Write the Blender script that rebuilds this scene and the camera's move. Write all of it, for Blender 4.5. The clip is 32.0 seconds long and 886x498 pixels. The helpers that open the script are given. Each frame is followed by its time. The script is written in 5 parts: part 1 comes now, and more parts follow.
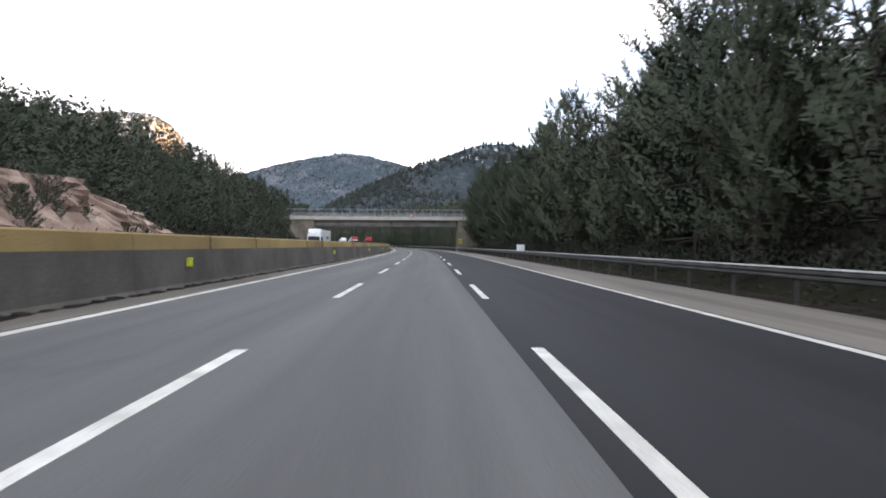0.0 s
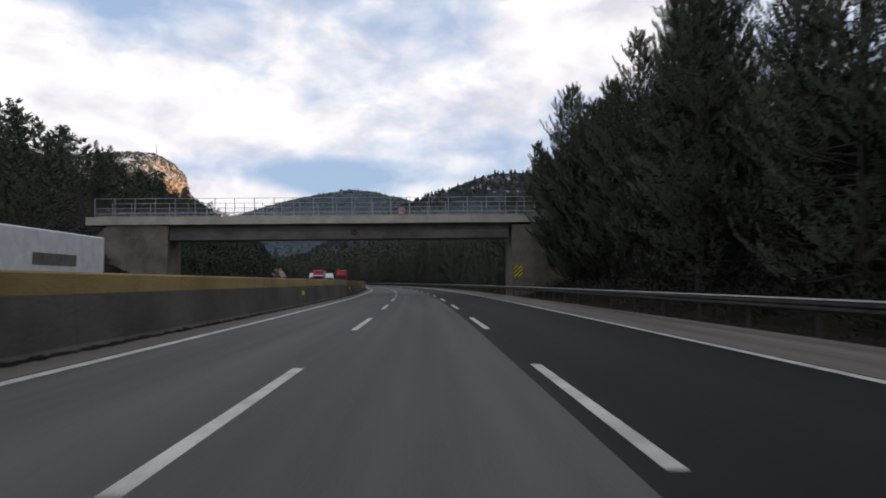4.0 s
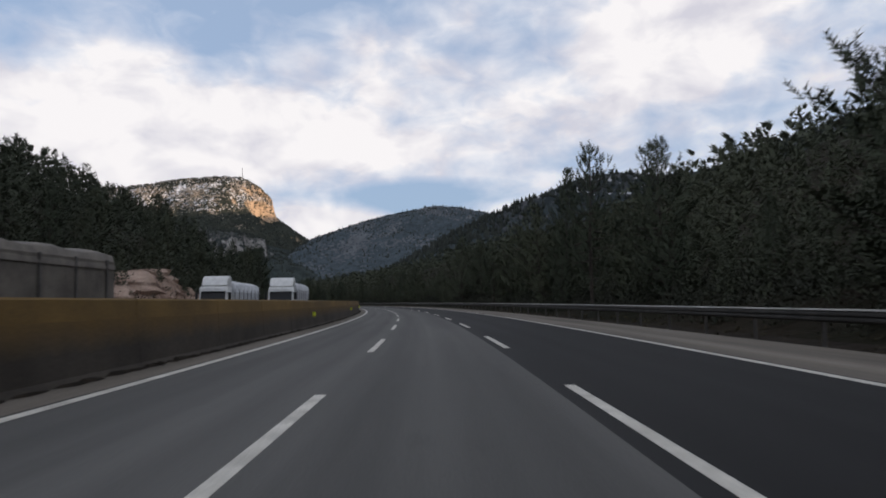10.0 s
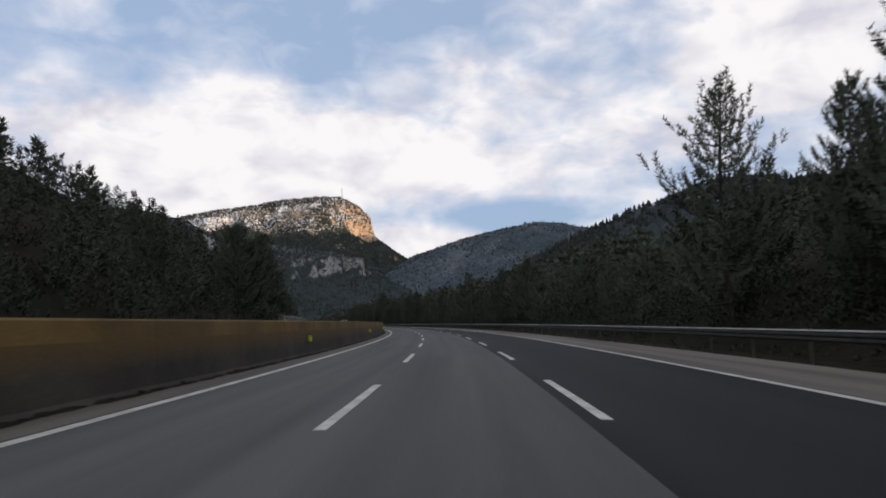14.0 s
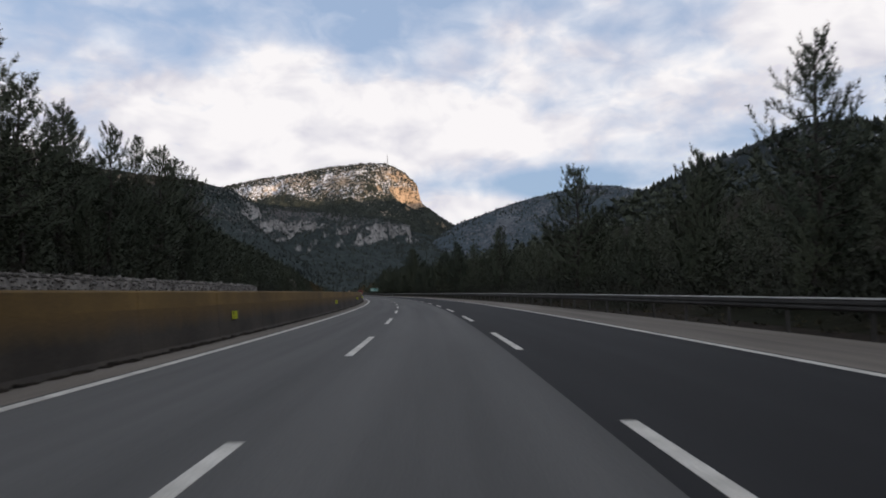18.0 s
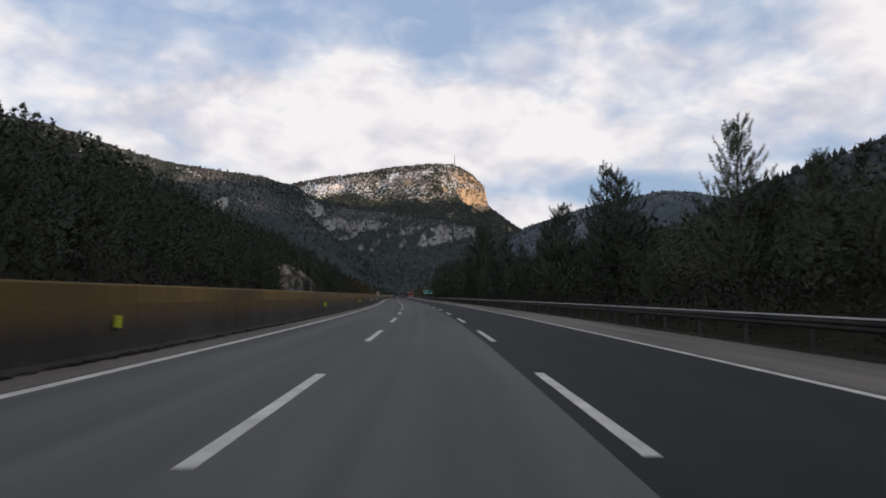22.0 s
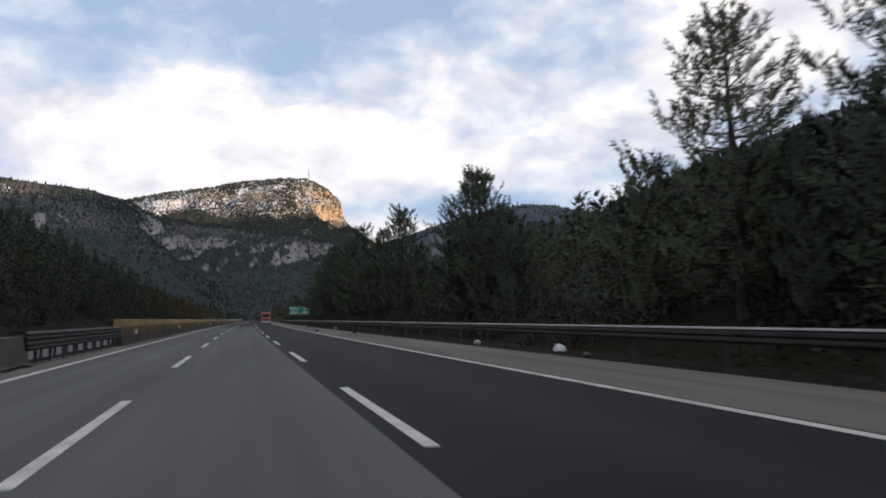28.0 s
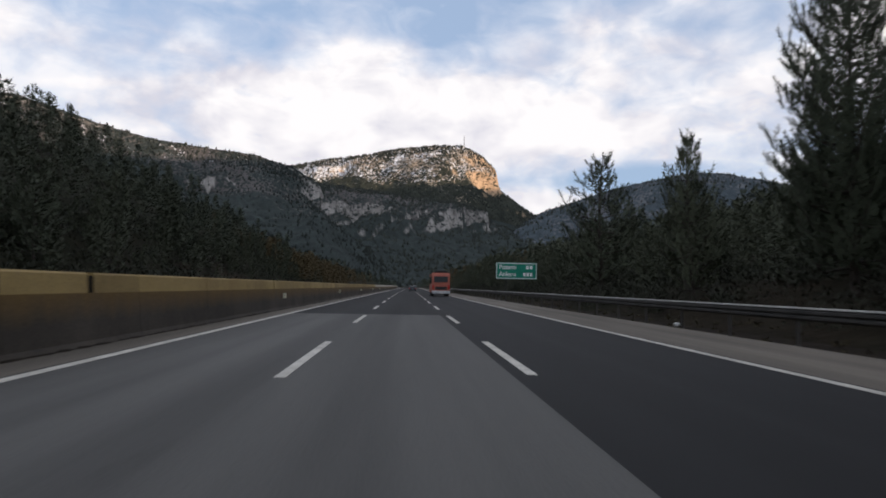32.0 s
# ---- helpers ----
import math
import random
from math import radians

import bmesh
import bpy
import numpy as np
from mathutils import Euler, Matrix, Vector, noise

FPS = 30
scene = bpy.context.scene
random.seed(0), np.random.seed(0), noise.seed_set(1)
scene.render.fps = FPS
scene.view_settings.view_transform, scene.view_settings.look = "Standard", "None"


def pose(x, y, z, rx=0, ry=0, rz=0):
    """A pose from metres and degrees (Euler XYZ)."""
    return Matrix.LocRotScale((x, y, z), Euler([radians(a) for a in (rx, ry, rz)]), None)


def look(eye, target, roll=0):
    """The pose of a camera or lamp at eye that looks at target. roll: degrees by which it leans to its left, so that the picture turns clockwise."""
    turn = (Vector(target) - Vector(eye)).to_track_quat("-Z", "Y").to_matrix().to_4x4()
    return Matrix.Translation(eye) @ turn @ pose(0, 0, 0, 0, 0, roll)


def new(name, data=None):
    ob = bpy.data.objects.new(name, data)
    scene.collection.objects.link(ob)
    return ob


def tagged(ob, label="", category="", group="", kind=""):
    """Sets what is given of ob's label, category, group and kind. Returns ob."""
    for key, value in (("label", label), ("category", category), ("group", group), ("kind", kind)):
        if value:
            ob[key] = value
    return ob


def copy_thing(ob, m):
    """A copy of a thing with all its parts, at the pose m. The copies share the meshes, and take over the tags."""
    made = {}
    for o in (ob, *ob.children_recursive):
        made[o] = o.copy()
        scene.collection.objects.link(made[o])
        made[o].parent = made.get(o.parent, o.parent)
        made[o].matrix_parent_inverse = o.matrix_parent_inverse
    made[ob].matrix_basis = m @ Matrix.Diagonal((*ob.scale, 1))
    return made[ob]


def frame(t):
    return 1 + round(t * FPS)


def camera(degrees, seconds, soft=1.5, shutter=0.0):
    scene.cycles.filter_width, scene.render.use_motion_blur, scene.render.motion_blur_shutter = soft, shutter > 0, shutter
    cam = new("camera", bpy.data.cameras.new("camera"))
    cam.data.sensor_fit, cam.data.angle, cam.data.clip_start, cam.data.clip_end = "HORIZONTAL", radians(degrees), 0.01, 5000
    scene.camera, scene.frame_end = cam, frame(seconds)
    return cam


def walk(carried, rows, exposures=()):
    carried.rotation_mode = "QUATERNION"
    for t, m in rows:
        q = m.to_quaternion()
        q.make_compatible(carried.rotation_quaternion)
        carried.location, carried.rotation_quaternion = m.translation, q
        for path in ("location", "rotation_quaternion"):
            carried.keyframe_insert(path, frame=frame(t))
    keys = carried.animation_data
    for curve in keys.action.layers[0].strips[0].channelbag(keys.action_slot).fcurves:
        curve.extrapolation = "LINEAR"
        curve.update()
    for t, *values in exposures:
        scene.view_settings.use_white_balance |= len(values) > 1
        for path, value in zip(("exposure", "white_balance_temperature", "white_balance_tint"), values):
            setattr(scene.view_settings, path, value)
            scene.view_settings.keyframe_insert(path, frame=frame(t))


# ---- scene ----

# ---------------------------------------------------------------- camera
cam = camera(62.0, 32.0, soft=1.8, shutter=0.2)
PATH = [
    (0, 0.437, 12.866, 1.331, 89.744, -1.158, -0.943),
    (0.5, 0.369, 26.489, 1.331, 90.604, -0.492, -0.151),
    (1, 0.295, 40.090, 1.331, 90.483, -0.470, -2.393),
    (1.5, 0.208, 53.648, 1.331, 95.315, 0.230, 0.113),
    (2, 0.108, 67.203, 1.331, 95.142, 1.202, 0.040),
    (2.5, -0.005, 80.794, 1.331, 94.284, 1.127, -1.880),
    (3, -0.142, 94.399, 1.331, 93.367, 1.838, -1.492),
    (3.5, -0.314, 107.992, 1.331, 92.287, 0.657, -1.172),
    (5.5, -1.462, 161.748, 1.331, 95.002, -1.232, 1.255),
    (6, -1.982, 174.677, 1.331, 95.425, -1.100, 1.550),
    (6.5, -2.603, 187.508, 1.331, 95.165, -0.295, 3.007),
    (7, -3.346, 200.578, 1.331, 94.050, 0.813, 3.181),
    (7.5, -4.240, 214.223, 1.331, 94.086, 0.256, 3.364),
    (8, -5.244, 227.877, 1.331, 94.237, -0.664, 3.891),
    (8.5, -6.295, 240.974, 1.331, 94.060, -0.129, 5.533),
    (9, -7.478, 253.937, 1.331, 94.708, 0.995, 6.140),
    (9.5, -8.901, 267.188, 1.331, 93.620, 0.188, 6.776),
    (10, -10.481, 280.495, 1.331, 94.038, 0.976, 6.624),
    (10.5, -12.121, 293.637, 1.331, 94.166, 1.635, 8.558),
    (11, -13.881, 306.703, 1.331, 94.865, 2.860, 8.933),
    (11.5, -15.822, 319.782, 1.331, 94.478, 1.723, 9.151),
    (12, -17.933, 332.805, 1.331, 96.776, 2.000, 9.989),
    (12.5, -20.197, 345.704, 1.331, 96.328, 0.616, 10.741),
    (13, -22.636, 358.601, 1.331, 96.287, 0.028, 11.643),
    (13.5, -25.279, 371.614, 1.331, 96.585, 0.242, 12.218),
    (14, -28.101, 384.648, 1.331, 95.688, 0.895, 14.374),
    (14.5, -31.075, 397.608, 1.331, 95.321, 0.644, 13.530),
    (17, -47.900, 460.509, 1.331, 92.978, 2.349, 16.904),
    (17.5, -51.831, 473.038, 1.331, 93.029, 1.307, 20.228),
    (18, -55.922, 485.523, 1.331, 93.296, 1.263, 18.161),
    (18.5, -60.155, 497.963, 1.331, 93.625, 0.706, 19.110),
    (19, -64.560, 510.379, 1.331, 93.684, 1.047, 19.181),
    (19.5, -69.168, 522.787, 1.331, 93.558, 0.772, 20.476),
    (20, -73.915, 535.193, 1.331, 93.514, 1.163, 20.858),
    (20.5, -78.739, 547.601, 1.331, 93.638, 0.612, 22.551),
    (21, -83.634, 559.894, 1.331, 94.858, 0.392, 22.792),
    (21.5, -88.590, 571.953, 1.331, 95.056, -0.053, 24.212),
    (22, -93.633, 583.898, 1.331, 93.670, -0.812, 23.085),
    (22.5, -98.791, 595.851, 1.331, 93.095, -0.256, 23.871),
    (23, -104.068, 607.795, 1.331, 92.720, 0.065, 23.795),
    (23.5, -109.462, 619.715, 1.331, 91.962, -0.098, 22.638),
    (24, -114.960, 631.593, 1.331, 92.757, -0.681, 21.950),
    (24.5, -120.548, 643.408, 1.331, 92.419, -0.346, 23.525),
    (26.5, -143.791, 690.088, 1.331, 94.257, 0.014, 21.636),
    (27, -149.866, 701.950, 1.331, 93.780, 0.751, 18.455),
    (27.5, -155.999, 713.849, 1.331, 95.462, 0.617, 14.794),
    (28, -162.166, 725.774, 1.331, 95.153, 1.154, 11.948),
    (28.5, -168.346, 737.713, 1.331, 96.377, 0.318, 15.354),
    (29, -174.491, 749.572, 1.331, 95.047, 0.478, 20.134),
    (29.5, -180.554, 761.252, 1.331, 93.185, 0.785, 21.458),
    (30, -186.628, 773.005, 1.331, 91.846, 1.930, 22.494),
    (30.5, -192.807, 785.079, 1.331, 91.819, 0.869, 23.544),
    (31, -198.962, 797.248, 1.331, 92.637, 0.044, 22.960),
    (31.5, -204.974, 809.280, 1.331, 92.627, -0.256, 23.517),
    (32, -210.904, 821.248, 1.331, 92.933, -0.976, 23.511),
]
BENDS = [-0.72, 0.96, 3.21, 6.27, 8.88, 9.07, 9.68, 10.03, 8.28, 7.00, 4.00, 0.90, -1.75, -0.86, -0.43, -0.22]  # the road's curvature every 70 m from s = -20 m, in 1/10000 per metre
walk(cam, [(t, pose(x, y, z, rx, ry, rz)) for t, x, y, z, rx, ry, rz in PATH],
     exposures=[(0.0, 1.28), (0.4, 0.8), (0.8, 0.3), (1.3, -0.1), (2.0, -0.2), (3.0, -0.1), (5.5, -0.35), (6.4, -0.25), (7.0, 0.03), (7.6, -0.16), (8.2, -0.36), (9.0, -0.36), (14.0, -0.33), (18.0, -0.34), (22.0, -0.4), (25.0, -0.3), (28.0, -0.15), (29.2, -0.22), (30.0, -0.46), (30.8, -0.3), (32.0, -0.25)])

# ---------------------------------------------------------------- world and sun
SUN_ELEV, SUN_AZ = 5.7, 98.0          # degrees; azimuth clockwise from +y


def sky():
    w = bpy.data.worlds.new("valley_sky")
    scene.world = w
    w.use_nodes = True
    nt = w.node_tree
    nt.nodes.clear()
    N = nt.nodes.new
    L = nt.links.new
    out = N("ShaderNodeOutputWorld")
    tex = N("ShaderNodeTexSky")
    tex.sky_type = "NISHITA"
    tex.sun_disc = False
    tex.sun_elevation = radians(SUN_ELEV)
    tex.sun_rotation = radians(SUN_AZ)
    tex.air_density = 1.0
    tex.dust_density = 0.2
    tex.ozone_density = 4.0
    blue = N("ShaderNodeBackground")
    blue.inputs[1].default_value = 0.15
    L(tex.outputs[0], blue.inputs[0])
    # cloud layer
    tc = N("ShaderNodeTexCoord")
    sep = N("ShaderNodeSeparateXYZ")
    L(tc.outputs["Generated"], sep.inputs[0])

    def mth(op, a, b=None, clamp=False):
        n = N("ShaderNodeMath")
        n.operation = op
        n.use_clamp = clamp
        for i, v in enumerate((a, b)):
            if v is None:
                continue
            if isinstance(v, (int, float)):
                n.inputs[i].default_value = v
            else:
                L(v, n.inputs[i])
        return n.outputs[0]
    azi = mth("ARCTAN2", sep.outputs[0], sep.outputs[1])
    ele = mth("ARCSINE", sep.outputs[2])
    comb = N("ShaderNodeCombineXYZ")
    L(azi, comb.inputs[0])
    L(mth("MULTIPLY", ele, 1.7), comb.inputs[1])

    def nz(scale, detail, rough, dist=0.0, off=0.0):
        n = N("ShaderNodeTexNoise")
        n.inputs["Scale"].default_value = scale
        n.inputs["Detail"].default_value = detail
        n.inputs["Roughness"].default_value = rough
        n.inputs["Distortion"].default_value = dist
        mp = N("ShaderNodeMapping")
        mp.inputs["Location"].default_value = (off, off * 0.7, off * 0.3)
        L(comb.outputs[0], mp.inputs[0])
        L(mp.outputs[0], n.inputs["Vector"])
        return n.outputs[0]
    # cloud banks (+) and clear gaps (-): azimuth, height and half-widths in degrees, weight
    dens = mth("ADD", mth("MULTIPLY", nz(6.0, 9, 0.5, 0.25, 2.3), 0.55), mth("MULTIPLY", nz(17.0, 7, 0.5, 0.5, 5.1), 0.34))
    dens = mth("ADD", dens, 0.05)
    for a, e, wa, we, g in ((-24, 22.5, 18, 4.5, -0.20), (-44, 20, 12, 5, -0.07), (-7, 8.0, 9, 1.8, -0.24), (-6, 14, 13, 5, 0.12), (-30, 12, 13, 7, 0.26), (-50, 14, 14, 8, 0.06),
                            (12, 20, 10, 6, 0.20), (-16, 5.5, 7, 3, 0.25), (-55, 8, 20, 6, 0.10), (3, 21, 6, 3, -0.10), (-16, 11.5, 8, 3.5, 0.20)):
        u = mth("DIVIDE", mth("SUBTRACT", azi, radians(a)), radians(wa))
        v = mth("DIVIDE", mth("SUBTRACT", ele, radians(e)), radians(we))
        r2 = mth("ADD", mth("MULTIPLY", u, u), mth("MULTIPLY", v, v))
        dens = mth("ADD", dens, mth("MULTIPLY", mth("SUBTRACT", 1.0, r2, True), g))
    ramp = N("ShaderNodeValToRGB")
    ramp.color_ramp.elements[0].position, ramp.color_ramp.elements[1].position = 0.33, 0.60
    L(dens, ramp.inputs[0])
    mask = mth("ADD", mth("MULTIPLY", ramp.outputs[0], 0.41), 0.58)
    shade = N("ShaderNodeValToRGB")
    e = shade.color_ramp.elements
    e[0].position, e[0].color = 0.36, (0.70, 0.69, 0.77, 1)
    e[1].position, e[1].color = 0.60, (1.0, 0.97, 0.98, 1)
    L(mth("ADD", nz(11.0, 8, 0.5, 0.3, 7.1), mth("MULTIPLY", mth("SUBTRACT", dens, 0.5), 0.35)), shade.inputs[0])
    thin = N("ShaderNodeMix")
    thin.data_type = "RGBA"
    L(ramp.outputs[0], thin.inputs[0])
    thin.inputs[6].default_value = (0.58, 0.73, 0.99, 1)
    L(shade.outputs[0], thin.inputs[7])
    white = N("ShaderNodeBackground")
    white.inputs[1].default_value = 1.22
    L(thin.outputs[2], white.inputs[0])
    mix = N("ShaderNodeMixShader")
    L(mask, mix.inputs[0])
    L(blue.outputs[0], mix.inputs[1])
    L(white.outputs[0], mix.inputs[2])
    L(mix.outputs[0], out.inputs[0])


sky()
sun = new("sun", bpy.data.lights.new("sun", "SUN"))
sun.data.energy = 5.0
sun.data.angle = radians(0.5)
sun.data.color = (1.0, 0.75, 0.53)
sun.matrix_world = look((0, 0, 0), (-math.sin(radians(SUN_AZ)) * math.cos(radians(SUN_ELEV)), -math.cos(radians(SUN_AZ)) * math.cos(radians(SUN_ELEV)), -math.sin(radians(SUN_ELEV))))


# ---------------------------------------------------------------- materials
def nodes_of(name):
    m = bpy.data.materials.new(name)
    m.use_nodes = True
    nt = m.node_tree
    return m, nt, nt.nodes["Principled BSDF"]


def tex_noise(nt, scale, detail=4.0, rough=0.55, stretch=None, dist=0.0, along=False):
    """Noise in metres; along = laid out across and along the road instead of in the world."""
    if along:
        tc = nt.nodes.new("ShaderNodeUVMap")
        tc.uv_map = "road"
        laid = tc.outputs[0]
    else:
        tc = nt.nodes.new("ShaderNodeTexCoord")
        laid = tc.outputs["Object"]
    n = nt.nodes.new("ShaderNodeTexNoise")
    n.inputs["Scale"].default_value = scale
    n.inputs["Detail"].default_value = detail
    n.inputs["Roughness"].default_value = rough
    n.inputs["Distortion"].default_value = dist
    if stretch:
        mp = nt.nodes.new("ShaderNodeMapping")
        mp.inputs["Scale"].default_value = stretch
        nt.links.new(laid, mp.inputs[0])
        nt.links.new(mp.outputs[0], n.inputs["Vector"])
    else:
        nt.links.new(laid, n.inputs["Vector"])
    return n.outputs[0]


def ramp_of(nt, fac, stops):
    r = nt.nodes.new("ShaderNodeValToRGB")
    while len(r.color_ramp.elements) < len(stops):
        r.color_ramp.elements.new(0.5)
    for e, (pos, col) in zip(r.color_ramp.elements, stops):
        e.position, e.color = pos, (*col, 1) if len(col) == 3 else col
    nt.links.new(fac, r.inputs[0])
    return r.outputs[0]


def mixed(nt, fac, a, b, mode="MIX"):
    m = nt.nodes.new("ShaderNodeMix")
    m.data_type, m.blend_type = "RGBA", mode
    for i, v in ((0, fac), (6, a), (7, b)):
        if isinstance(v, (int, float)):
            m.inputs[i].default_value = v
        elif isinstance(v, tuple):
            m.inputs[i].default_value = (*v, 1)
        else:
            nt.links.new(v, m.inputs[i])
    return m.outputs[2]


def bumped(nt, bsdf, height, strength, distance):
    b = nt.nodes.new("ShaderNodeBump")
    b.inputs["Strength"].default_value, b.inputs["Distance"].default_value = strength, distance
    nt.links.new(height, b.inputs["Height"])
    nt.links.new(b.outputs[0], bsdf.inputs["Normal"])


def surface(name, dark, light, coarse=0.6, fine=25.0, rough=0.85, metal=0.0, bump=0.3, depth=0.01, stretch=None, spread=0.14, vary=0.0, gloss=0.3):
    """A rough surface: two colours mixed by a coarse and a fine noise, with fine relief."""
    m, nt, b = nodes_of(name)
    a = tex_noise(nt, coarse, 5, 0.6, stretch, 0.0, stretch is not None)
    c = tex_noise(nt, fine, 3, 0.6)
    col = ramp_of(nt, a, [(0.5 - spread, dark), (0.5 + spread, light)])
    grain = ramp_of(nt, c, [(0.3, (0.72, 0.72, 0.72)), (0.7, (1.2, 1.2, 1.2))])
    col = mixed(nt, 1.0, col, grain, "MULTIPLY")
    if stretch is not None:      # wheel tracks and old stains that run along the lanes
        tracks = tex_noise(nt, 1.1, 2, 0.5, (1.0, 0.004, 1.0), 0.0, True)
        stains = tex_noise(nt, 0.7, 6, 0.7, (1.0, 0.25, 1.0), 0.3, True)
        col = mixed(nt, 1.0, col, ramp_of(nt, tracks, [(0.35, (0.84, 0.84, 0.84)), (0.65, (1.12, 1.12, 1.12))]), "MULTIPLY")
        col = mixed(nt, 1.0, col, ramp_of(nt, stains, [(0.24, (0.72, 0.72, 0.72)), (0.38, (1.0, 1.0, 1.0))]), "MULTIPLY")
    if vary:
        oi = nt.nodes.new("ShaderNodeObjectInfo")
        col = mixed(nt, 1.0, col, ramp_of(nt, oi.outputs["Random"], [(0.0, (1 - vary,) * 3), (1.0, (1 + vary,) * 3)]), "MULTIPLY")
    nt.links.new(col, b.inputs["Base Color"])
    b.inputs["Roughness"].default_value, b.inputs["Metallic"].default_value = rough, metal
    b.inputs["Specular IOR Level"].default_value = gloss
    if bump:
        bumped(nt, b, c, bump, depth)
    return m


ALONG = (1.0, 0.05, 1.0)
M_ASPHALT = surface("worn_grey_asphalt", (0.072, 0.0705, 0.066), (0.098, 0.095, 0.089), 0.6, 40, 0.86, 0, 0.35, 0.006, ALONG)
M_ASPHALT_NEW = surface("fresh_dark_asphalt", (0.011, 0.011, 0.011), (0.020, 0.020, 0.0205), 0.30, 40, 0.80, 0, 0.35, 0.006, ALONG)
M_SHOULDER = surface("dusty_shoulder_asphalt", (0.105, 0.092, 0.076), (0.18, 0.158, 0.131), 0.7, 30, 0.9, 0, 0.35, 0.006, ALONG)
M_SKID = surface("rubber_stained_asphalt", (0.030, 0.030, 0.029), (0.050, 0.049, 0.047), 2.0, 40, 0.85, 0, 0.3, 0.004)
M_PAINT = surface("worn_white_road_paint", (0.38, 0.358, 0.31), (0.58, 0.552, 0.485), 1.4, 30, 0.7, 0, 0.25, 0.004)
M_CONCRETE = surface("weathered_concrete", (0.070, 0.063, 0.053), (0.125, 0.113, 0.095), 0.3, 18, 0.9, 0, 0.3, 0.01)


def wall_material():
    """Weathered concrete, its upper part stained by the yellow paint and grime that has run down."""
    m, nt, b = nodes_of("stained_median_concrete")
    tc = nt.nodes.new("ShaderNodeTexCoord")
    sep = nt.nodes.new("ShaderNodeSeparateXYZ")
    nt.links.new(tc.outputs["Object"], sep.inputs[0])
    fine = tex_noise(nt, 18, 4, 0.6)
    col = ramp_of(nt, tex_noise(nt, 0.3, 5, 0.6), [(0.36, (0.042, 0.036, 0.029)), (0.64, (0.072, 0.061, 0.049))])
    runs = tex_noise(nt, 1.3, 5, 0.7, (1.0, 1.0, 0.2))
    ma = nt.nodes.new("ShaderNodeMath")
    ma.operation = "MULTIPLY_ADD"
    nt.links.new(runs, ma.inputs[0])
    ma.inputs[1].default_value = 0.45
    nt.links.new(sep.outputs[2], ma.inputs[2])
    mr = nt.nodes.new("ShaderNodeMapRange")
    mr.inputs[1].default_value, mr.inputs[2].default_value = 0.72, 1.36
    nt.links.new(ma.outputs[0], mr.inputs[0])
    col = mixed(nt, mr.outputs[0], col, (0.145, 0.090, 0.030))
    grain = ramp_of(nt, fine, [(0.3, (0.72, 0.72, 0.72)), (0.7, (1.2, 1.2, 1.2))])
    nt.links.new(mixed(nt, 1.0, col, grain, "MULTIPLY"), b.inputs["Base Color"])
    b.inputs["Roughness"].default_value = 0.9
    b.inputs["Specular IOR Level"].default_value = 0.2
    bumped(nt, b, fine, 0.3, 0.01)
    return m


M_WALL = wall_material()
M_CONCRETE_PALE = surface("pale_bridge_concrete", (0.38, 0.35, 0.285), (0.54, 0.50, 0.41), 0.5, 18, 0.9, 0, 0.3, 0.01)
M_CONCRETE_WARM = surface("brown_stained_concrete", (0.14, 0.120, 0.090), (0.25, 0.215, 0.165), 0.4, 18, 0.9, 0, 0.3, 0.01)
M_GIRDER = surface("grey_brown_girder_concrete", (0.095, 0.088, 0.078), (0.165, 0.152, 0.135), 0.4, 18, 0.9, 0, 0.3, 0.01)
M_YELLOW = surface("faded_yellow_paint", (0.23, 0.155, 0.055), (0.37, 0.262, 0.10), 0.25, 22, 0.75, 0, 0.2, 0.006, vary=0.15)
M_YELLOW_DIRTY = surface("grimy_yellow_paint", (0.115, 0.069, 0.019), (0.20, 0.120, 0.033), 0.3, 22, 0.8, 0, 0.2, 0.006, vary=0.06)
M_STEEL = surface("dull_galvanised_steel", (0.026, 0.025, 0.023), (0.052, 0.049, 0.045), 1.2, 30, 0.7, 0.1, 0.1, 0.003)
# Bright colour that paints a highlight on the rail's top; the beam stays near-black.
M_RAIL_HIGHLIGHT = surface("pale_rail_highlight", (0.46, 0.455, 0.43), (0.60, 0.595, 0.57), 1.2, 30, 0.6, 0.0, 0.1, 0.003)
M_STEEL_DARK = surface("dark_weathered_steel", (0.07, 0.065, 0.06), (0.14, 0.13, 0.12), 2.0, 30, 0.6, 0.4, 0.1, 0.003)
M_DIRT_SHADE = surface("dark_soil_and_shade", (0.012, 0.010, 0.008), (0.034, 0.027, 0.020), 2.0, 30, 0.95, 0, 0.6, 0.02, gloss=0.05)
M_EARTH = surface("red_brown_earth_cut", (0.23, 0.150, 0.112), (0.43, 0.315, 0.245), 0.25, 6, 0.95, 0, 0.8, 0.12)
M_ROCK = surface("brown_weathered_rock", (0.080, 0.064, 0.048), (0.27, 0.222, 0.172), 0.35, 5, 0.92, 0, 0.8, 0.12)
M_STONE = surface("grey_masonry_stone", (0.11, 0.098, 0.085), (0.27, 0.245, 0.215), 1.2, 14, 0.9, 0, 0.5, 0.03, vary=0.35)
M_RAIL_PAINT = surface("grey_painted_steel", (0.30, 0.30, 0.32), (0.45, 0.45, 0.47), 2.0, 30, 0.6, 0.2, 0.1, 0.002)
for m_road, gloss in ((M_ASPHALT, 0.2), (M_ASPHALT_NEW, 0.12), (M_SHOULDER, 0.15)):
    m_road.node_tree.nodes["Principled BSDF"].inputs["Specular IOR Level"].default_value = gloss
M_BARK = surface("grey_brown_bark", (0.034, 0.029, 0.024), (0.078, 0.064, 0.053), 3, 24, 0.95, 0, 0.7, 0.03)


